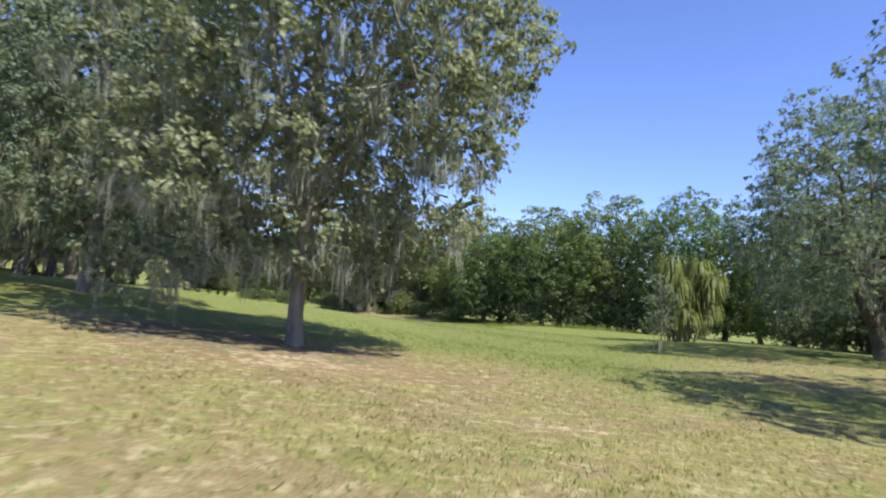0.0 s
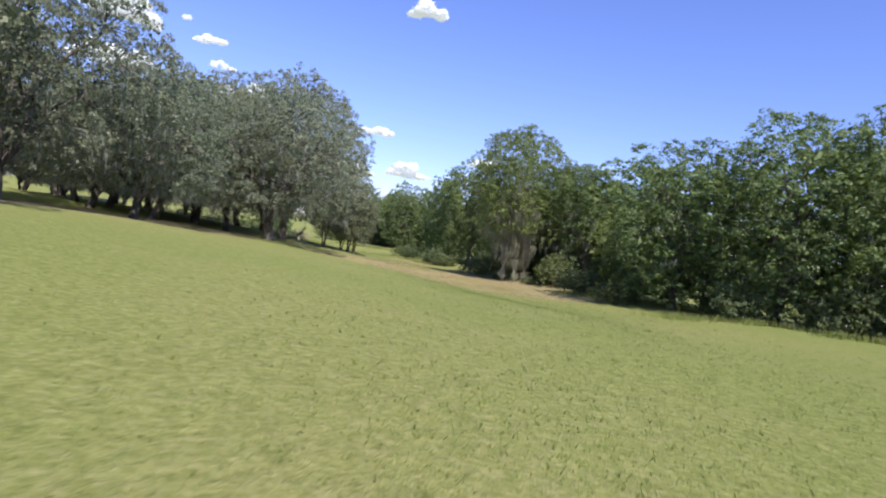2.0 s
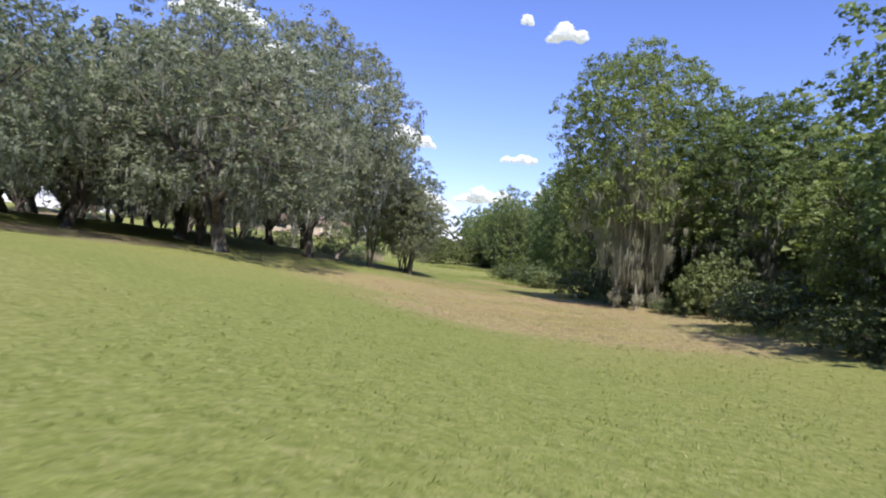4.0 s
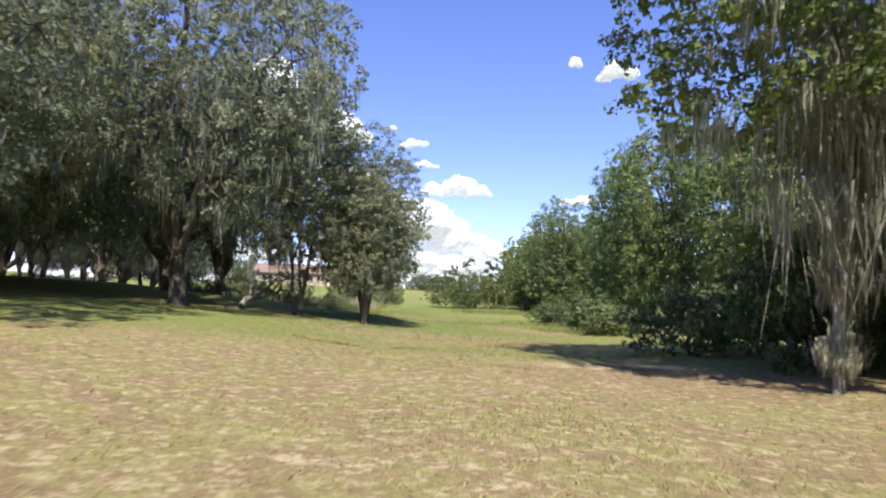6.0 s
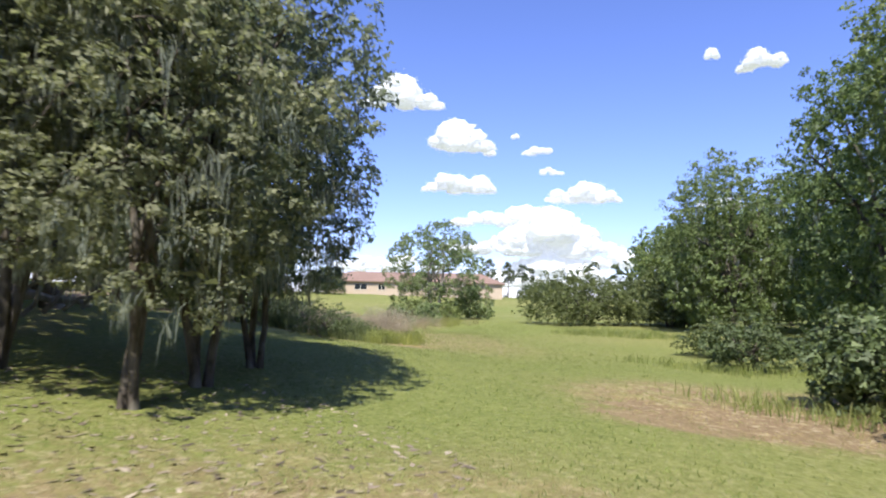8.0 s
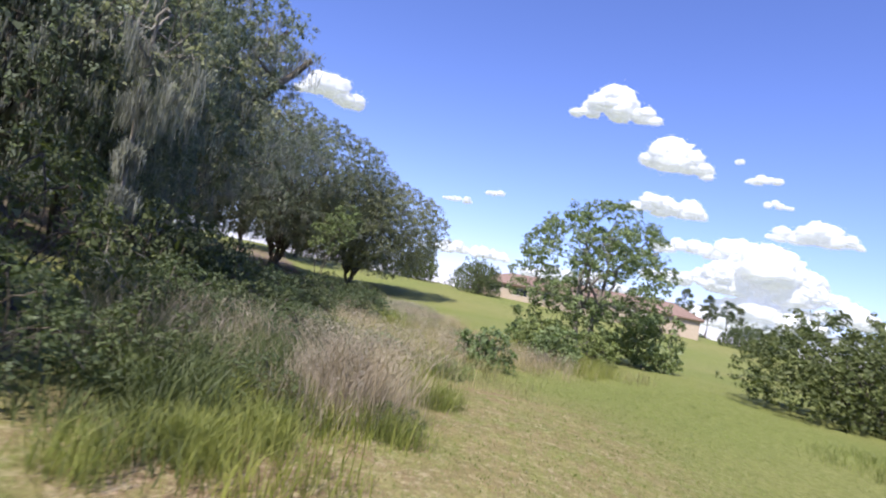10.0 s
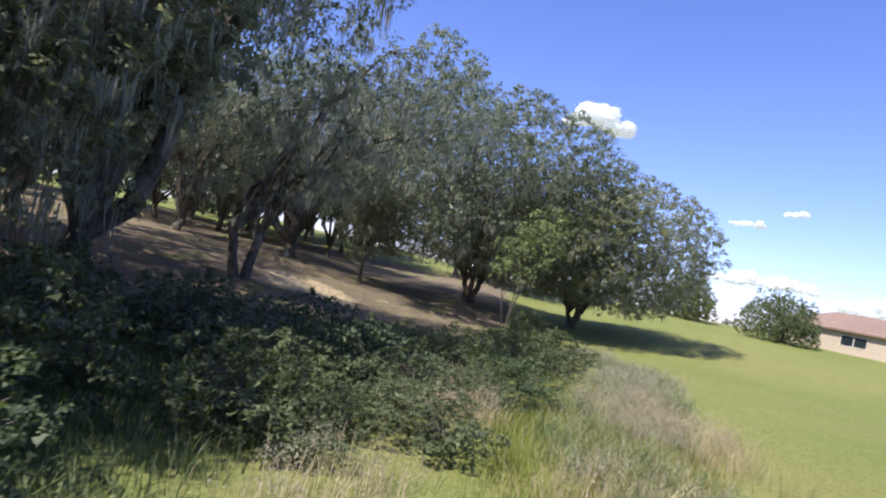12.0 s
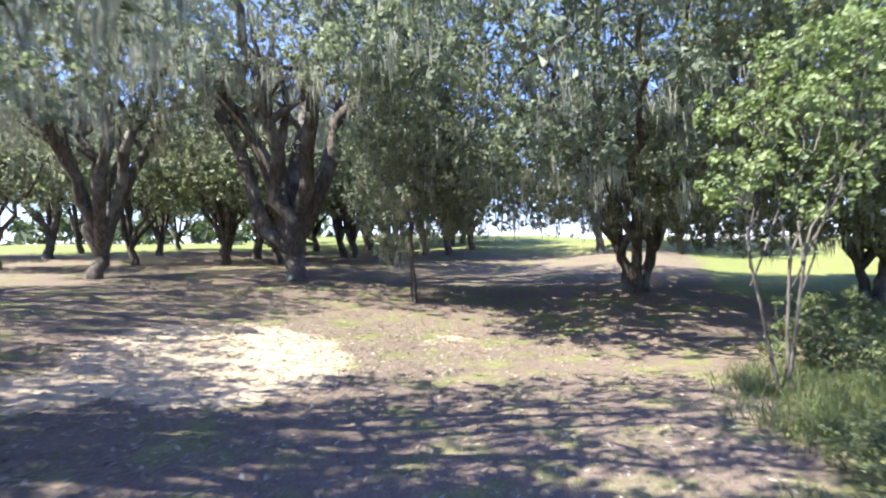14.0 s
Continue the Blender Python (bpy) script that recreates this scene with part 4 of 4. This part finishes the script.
weed_patch("tall_grass", "tall green grass among the shrubs", scatter(900, [(-56, 114, 4, 2.6), (-63.5, 119, 3.5, 1.4), (-70, 120, 6, 3.4), (-81, 125.5, 8, 3.2), (-90, 127, 7, 3), (-74, 131, 6, 3), (-50.5, 113.5, 1.4, 1.2)], 1),
           30, 0.8, 0.010, green_blade, 2)
weed_patch("tall_grass", "straw-coloured tall grass among the shrubs", scatter(300, [(-66, 122, 6, 3), (-74, 126, 7, 4), (-84, 128, 8, 4), (-72, 132, 6, 2.5), (-95, 128, 5, 3)], 3),
           20, 0.8, 0.010, straw_blade, 4)
weed_patch("tall_grass", "dark green weeds in the shade of the grove", scatter(520, [(-78, 115, 5, 3), (-86, 116.5, 5, 3.5), (-93, 118.5, 4, 3), (-98, 123.5, 3, 2), (-68, 114.5, 4, 2)], 11),
           24, 0.7, 0.016, shrub_leaf, 12, 0.4, 0.5)
weed_patch("dry_weeds", "pinkish brown dry weed stalks", scatter(80, [(-55.3, 115.6, 1.5, 1.1)], 5), 30, 1.9, 0.005, dry_weed, 6, 0.3, 0.4)
DRY = [(-55.3, 115.6, 1.8, 1.4), (-64, 119.5, 3, 1.6), (-70, 122.5, 4, 2), (-75.5, 120.5, 3.5, 2), (-78, 126.5, 5, 2.5), (-86, 121, 4, 2), (-90, 128.5, 5, 2.5), (-70, 128, 3, 2), (-99, 130, 5, 2.2)]
r = np.random.default_rng(19)
heads = np.concatenate([scatter(130, DRY[:1], 15), scatter(900, DRY[1:], 16)])
count = len(heads)
lift = np.where(np.arange(count) < 130, r.uniform(0.6, 1.9, count), r.uniform(0.35, 0.95, count))
heads = np.stack([heads[:, 0], heads[:, 1], ground(heads[:, 0], heads[:, 1]) + lift], 1)
tagged(new("weed_heads", mesh_of("weed_heads", *leaves(heads, np.full(count, 0.3), 70, 0.055, r, 1.0, 0.0, 0.6, True), dry_weed)), "feathery pinkish dry weed heads", "weeds", kind="stuff")
weed_patch("tall_grass", "bright tufts of fresh green grass", scatter(150, [(-50.7, 112.7, 0.6, 0.5), (-53.2, 116.0, 0.6, 0.5), (-51.9, 113.6, 0.5, 0.4), (-49.8, 111.6, 0.5, 0.4), (-54.4, 114.2, 0.6, 0.5), (-57, 118.3, 0.7, 0.5), (-69.3, 117.2, 1.2, 0.8), (-104.5, 125.6, 1.2, 0.8), (-100, 121.5, 0.5, 0.4)], 21),
           60, 0.75, 0.007, green_blade, 22, 0.2, 0.4)
weed_patch("leafy_weeds", "lush bright green leafy weeds", scatter(260, [(-69, 116.8, 2.6, 1.5), (-73, 117.5, 2.0, 1.4), (-66.5, 118, 2, 1.2), (-63.5, 120.5, 1.5, 1.0), (-81, 127.5, 3, 1.6)], 25),
           34, 0.7, 0.022, bright_leaf, 26, 0.25, 0.6)
weed_patch("tall_grass", "low dark weeds over the sandy ground", scatter(260, [(-52, 111.5, 2.6, 1.2), (-55, 114, 2.2, 1.8), (-99.5, 118.5, 3.0, 1.6), (-104, 122.5, 3.5, 1.8), (-113, 123.5, 4, 2.2)], 23),
           36, 0.6, 0.012, shrub_leaf, 24, 0.3, 0.5)
weed_patch("dry_weeds", "pinkish brown dry weed stalks", scatter(340, [(-75.5, 120.5, 3.5, 1.8), (-64, 119.5, 3, 1.6), (-70, 123.5, 4, 2), (-78, 126.5, 5, 2.5), (-86, 121, 4, 2), (-90, 129, 5, 2.5), (-70, 128, 3, 2)], 7),
           30, 1.15, 0.006, dry_weed, 8, 0.45, 0.4)
weed_patch("tall_grass", "rank grass at the foot of the woods", scatter(420, [(-29, 111.5, 4, 1.4), (-36, 119.5, 5, 1.2), (0, 79, 4, 1.5), (8, 66.5, 5, 1.2), (18, 62, 6, 1.2), (-52, 133, 6, 2)], 9),
           18, 0.5, 0.014, green_blade, 10)

weed_patch("thatch", "brown straw and clippings lying on the field", scatter(2400, [(-13, 80, 5, 4), (-14.8, 89.2, 4.4, 2.6), (-13, 76.5, 6, 3), (-20, 86, 5, 2), (0, 7, 5, 2.5), (-30, 109, 4, 2.2), (-24, 95, 4, 2), (-9, 73, 5, 3), (-50, 113, 2.5, 1.4)], 13),
           12, 0.10, 0.006, straw_blade, 14, 0.16, 1.6)

weed_patch("thatch", "reddish brown windrow of raked dead grass", scatter(420, [(-24.6, 87.9, 0.75, 0.28), (-25.6, 87.4, 0.6, 0.25), (-23.7, 89.4, 0.35, 0.5), (-23.1, 93.9, 0.3, 0.45), (-16.5, 91.2, 1.1, 0.4)], 33),
           26, 0.075, 0.006, raked_grass, 34, 0.13, 2.4)

# ---- the house on the rise and the far pines ----
house = tagged(new("house"), "long low tan stucco house with a brown hipped roof", "house")
LONG, DEEP, WALL = 45.0, 11.0, 3.0


def box(x0, x1, y0, y1, z0, z1):
    v = np.array([(x, y, z) for z in (z0, z1) for x, y in ((x0, y0), (x1, y0), (x1, y1), (x0, y1))], float)
    f = np.array([(3, 2, 1, 0), (4, 5, 6, 7), (0, 1, 5, 4), (1, 2, 6, 5), (2, 3, 7, 6), (3, 0, 4, 7)])
    return v, f


def hip_roof(x0, x1, y0, y1, z, top, over=0.7):
    x0, x1, y0, y1 = x0 - over, x1 + over, y0 - over, y1 + over
    half = (y1 - y0) / 2
    v = np.array([(x0, y0, z), (x1, y0, z), (x1, y1, z), (x0, y1, z), (x0 + half, y0 + half, top), (x1 - half, y0 + half, top),
                  (x0, y0, z - 0.22), (x1, y0, z - 0.22), (x1, y1, z - 0.22), (x0, y1, z - 0.22)], float)
    f = [(0, 1, 5), (0, 5, 4), (1, 2, 5), (2, 3, 4), (2, 4, 5), (3, 0, 4), (0, 6, 7), (0, 7, 1), (1, 7, 8), (1, 8, 2), (2, 8, 9), (2, 9, 3), (3, 9, 6), (3, 6, 0), (6, 8, 7), (6, 9, 8)]
    return v, np.array(f)


part("wall", mesh_of("wall", *box(0, LONG, 0, DEEP, -1.5, WALL), stucco), house)
part("roof", mesh_of("roof", *hip_roof(0, LONG, 0, DEEP, WALL, 5.6), roof_tile), house)
part("wing_wall", mesh_of("wing_wall", *box(26, 36, -4, 0.2, -1.5, WALL), stucco), house)
part("wing_roof", mesh_of("wing_roof", *hip_roof(26, 36, -4, 4, WALL + 0.05, 4.9), roof_tile), house)
for x0, wide in ((3, 2.2), (8, 3.2), (14, 1.8), (19, 3.2), (23.4, 1.6)):
    window = part("window", mesh_of("window", *box(x0, x0 + wide, -0.05, 0.03, 0.8, 2.3), trim_paint), house)
    for k in range(2):
        a = x0 + 0.08 + k * (wide / 2 - 0.02)
        part("pane", mesh_of("pane", *box(a, a + wide / 2 - 0.12, -0.06, -0.052, 0.88, 2.22), glass_dark), window)
for x0 in (26.6, 29.6, 32.6, 35.2):
    part("porch_post", mesh_of("porch_post", *box(x0, x0 + 0.3, -4.55, -4.25, -1.5, WALL), trim_paint), house)
house.matrix_basis = pose(-163.3, 163.7, gz(-150, 176) + 0.6, 0, 0, 49)

pine = tagged(new("pine_tree"), "tall thin pine with bare trunk, far off beside the house", "tree")
part("trunk", mesh_of("trunk", *tube(bend((0, 0, -0.3), (0.3, 0.1, 12), 0, r, 8, 0.08), np.linspace(0.2, 0.06, 8), 7), bark, True), pine)
pc = crown_clumps(26, 13.5, 7.5, 2.6, r)
part("crown", mesh_of("crown", *leaves(pc, np.full(26, 0.9), 40, 0.6, r), far_leaf), pine)
plant(pine, [(-196, 258, 0, 1, 1), (-200, 262, 90, 0.9, 0.9), (-204, 255, 180, 1.1, 1.0), (-190, 264, 220, 1, 0.85), (-186, 256, 300, 0.95, 0.95), (-209, 262, 40, 0.8, 0.9)], "pines beyond the house")
for x, y, size, tall in ((-153.6, 159.6, 0.9, 1.5), (-170, 152, 0.9, 1.5), (-128, 205, 1.1, 0.9)):
    tagged(copy_thing(bush, put(bush, x, y, x * 7, size, tall, 0.3)), "dark rounded tree beside the house", group="trees by the house")

# ---- woods on the horizon ----
r = np.random.default_rng(29)
far_centres, far_sizes = [], []
for i in range(520):
    az = r.uniform(0, 2 * math.pi)
    deg = math.degrees(az)
    open_view = 28 < deg < 105
    hedge = 98 < deg < 150
    reach = r.uniform(130, 190) if hedge else (r.uniform(560, 760) if open_view else r.uniform(130, 230))
    x, y = -55 - math.sin(az) * reach, 80 + math.cos(az) * reach
    tall = r.uniform(5, 8.5) if hedge else (r.uniform(5, 9) if open_view else r.uniform(8, 13))
    for k in range(5):
        far_centres.append((x + r.normal(0, 3), y + r.normal(0, 3), gz(x, y) + tall * (k + 0.6) / 5.6))
        far_sizes.append(tall * 0.3 * (1.1 - 0.1 * k))
woods = mesh_of("far_woods", *leaves(np.array(far_centres), np.array(far_sizes), 12, 2.1, r), far_leaf)
tagged(new("far_woods", woods), "distant line of green woods round the field", "woods", kind="stuff")

# ---- mown grass near the flight line ----
LINE = [(0, 2), (2.5, 10), (4.5, 24), (4, 38), (0, 55), (-7, 70), (-13, 81), (-20, 91), (-31, 102), (-42, 112), (-50, 118), (-58, 124), (-68, 131)]


def lawn(name, label, n, tall, width, material, seed, reach, dry_side):
    """Short blades either side of the flight line, thinning outwards and over bare ground."""
    r = np.random.default_rng(seed)
    line = np.array(LINE, float)
    tuft = 4
    leg = r.uniform(0, len(line) - 1.001, n // tuft)
    i = leg.astype(int)
    f = (leg - i)[:, None]
    way = line[i + 1] - line[i]
    way /= np.linalg.norm(way, axis=1)[:, None]
    across = r.normal(0, reach, (n // tuft, 1))
    at = line[i] * (1 - f) + line[i + 1] * f + np.stack([-way[:, 1], way[:, 0]], 1) * across + r.normal(0, 2.0, (n // tuft, 2))
    high = np.repeat(r.uniform(0.5, 1.5, n // tuft), tuft)
    at = np.repeat(at, tuft, 0) + r.normal(0, 0.05, (len(high), 2))
    litter, dry, sand, rust = cover(at[:, 0], at[:, 1])
    want = (dry * 0.8 + 0.12) if dry_side else (1 - dry * 0.6)
    keep = r.random(len(at)) < want * (1 - np.clip(sand * 1.4, 0, 1)) * (1 - 0.8 * litter) * (1 - 0.7 * rust)
    at, high = at[keep], high[keep]
    m = len(at)
    foot = np.stack([at[:, 0], at[:, 1], ground(at[:, 0], at[:, 1]) - 0.01], 1)
    ang = r.uniform(0, 2 * math.pi, m)
    side = np.stack([np.cos(ang), np.sin(ang), np.zeros(m)], 1) * (width * r.uniform(0.5, 1.3, (m, 1)))
    tip = foot + (r.normal(0, 0.45, (m, 3)) * (1, 1, 0) + np.array((0, 0, 0.9))) * tall * high[:, None] * r.uniform(0.5, 1.2, (m, 1))
    verts = np.stack([foot - side, foot + side, tip], 1).reshape(-1, 3)
    return tagged(new(name, mesh_of(name, verts, np.arange(m * 3).reshape(-1, 3), material)), label, "grass", kind="stuff")


lawn("mown_grass", "short green mown grass", 270000, 0.062, 0.010, green_blade, 33, 4.5, False)
lawn("straw_grass", "short yellowed grass and straw", 210000, 0.055, 0.011, straw_blade, 34, 5.0, True)

# ---- fallen leaves under the grove ----
r = np.random.default_rng(47)
spots = np.concatenate([scatter(15000, [(-108, 113, 14, 9), (-120, 106, 12, 9), (-98, 110, 8, 6)], 41), scatter(3000, [(-62, 108, 8, 5), (-33, 97, 6, 5)], 42)])
n = len(spots)
spots = np.stack([spots[:, 0], spots[:, 1], ground(spots[:, 0], spots[:, 1]) + 0.012], 1)
turn, size = r.uniform(0, 6.28, n), r.uniform(0.05, 0.13, (n, 1))
along = np.stack([np.cos(turn), np.sin(turn), r.uniform(-0.1, 0.3, n)], 1) * size
across = np.stack([-np.sin(turn), np.cos(turn), r.uniform(-0.2, 0.2, n)], 1) * size * 0.35
flakes = np.stack([spots - along, spots + across, spots + along, spots - across], 1).reshape(-1, 3)
first = np.arange(n)[:, None] * 4
tagged(new("leaf_litter", mesh_of("leaf_litter", flakes, np.concatenate([first + (0, 1, 2), first + (0, 2, 3)]), dry_leaf)), "brown fallen oak leaves on the ground", "leaves", kind="stuff")
weed_patch("grass_tufts", "sparse green grass tufts in the leaf litter", scatter(700, [(-108, 115, 14, 8), (-122, 108, 12, 9)], 43), 9, 0.16, 0.008, green_blade, 44, 0.12, 0.6)

# ---- clouds ----


def cloud(az, el, wide, high, seed, puffs=9, far=2000.0):
    """A heap of billowing puffs, flat below, in the given direction of the sky."""
    r = np.random.default_rng(seed)
    a, e = radians(az), radians(el)
    mid = Vector((-55 - math.sin(a) * far, 80 + math.cos(a) * far, far * math.tan(e)))
    w, h = far * wide / 1067 * 0.80, far * high / 1067 * 0.74
    pieces = []
    proto = bmesh.new()
    bmesh.ops.create_icosphere(proto, subdivisions=4 if wide > 300 else 3, radius=1.0)
    co = np.array([v.co[:] for v in proto.verts])
    faces = np.array([[v.index for v in f.verts] for f in proto.faces])
    proto.free()
    tilt, wave = r.uniform(-0.45, 0.45), r.uniform(0, 6.28)
    for k in range(puffs * 4):
        u = (k // 4 + 0.5) / puffs * 2 - 1 + r.uniform(-0.2, 0.2)
        heap = max(0.06, 1 - abs(u - tilt * 0.5) ** 1.5) * (0.72 + 0.28 * math.sin(u * 4.2 + wave))
        size = h * (0.10 + 0.27 * heap) * r.uniform(0.65, 1.15)
        lift = h * (r.uniform(0.0, 1.0) ** 0.8 * heap * 0.62 - 0.24)
        seed_at = Vector((k * 7.3 + seed, seed * 1.7, 0))
        swell = np.array([1 + 0.34 * noise.fractal(Vector(c) * 2.1 + seed_at, 0.8, 2.1, 5) for c in co])[:, None]
        spot = co * swell * (size * 1.3, size * 0.9, size)
        spot[:, 2] = np.where(spot[:, 2] < -size * 0.4, -size * 0.4 + (spot[:, 2] + size * 0.4) * 0.35, spot[:, 2])
        spot += (u * w * 0.5, r.normal(0, h * 0.2), lift)
        pieces.append((spot, faces))
        pick = r.integers(0, len(co), 260)
        haze = spot[pick] + co[pick] * r.exponential(size * 0.09, (260, 1)) + r.normal(0, size * 0.03, (260, 3))
        pieces.append(leaves(haze, np.full(260, 2.0), 1, 3.4, r, 1.0, 0.0, 1.6, True))
    v, f = joined(pieces)
    ob = tagged(new("cloud", mesh_of("cloud", v, f, cloud_mat, True)), "white heaped summer cloud in the sky", "cloud", kind="structure")
    ob.matrix_basis = Matrix.Translation(mid) @ Matrix.Rotation(a, 4, "Z")
    return ob


for i, (az, el, wide, high, puffs) in enumerate([
        (23.7, 20.4, 85, 50, 6), (27.6, 21.4, 26, 24, 3), (16.4, 7.4, 62, 34, 4), (23.6, 5.6, 95, 46, 5), (27.2, 9.0, 85, 28, 5), (30.0, 5.2, 130, 55, 6),
        (50.2, 15.4, 130, 95, 6), (50.6, 11.2, 150, 70, 6), (43.2, 14.3, 66, 26, 4), (45.3, 15.6, 20, 14, 2), (38.9, 10.2, 150, 62, 6), (41.8, 12.3, 60, 18, 3),
        (56.6, 19.0, 175, 85, 7), (83.3, 15.9, 140, 90, 6), (69.6, 8.7, 66, 18, 4), (66.2, 9.9, 42, 20, 3), (44.0, 6.0, 340, 115, 11), (43.0, 2.6, 420, 90, 10),
        (46.5, 8.2, 260, 80, 8), (57.0, 3.5, 240, 60, 7), (68.0, 4.2, 190, 46, 6), (36.5, 4.0, 150, 60, 5)]):
    cloud(az, el, wide, high, 300 + i, puffs)
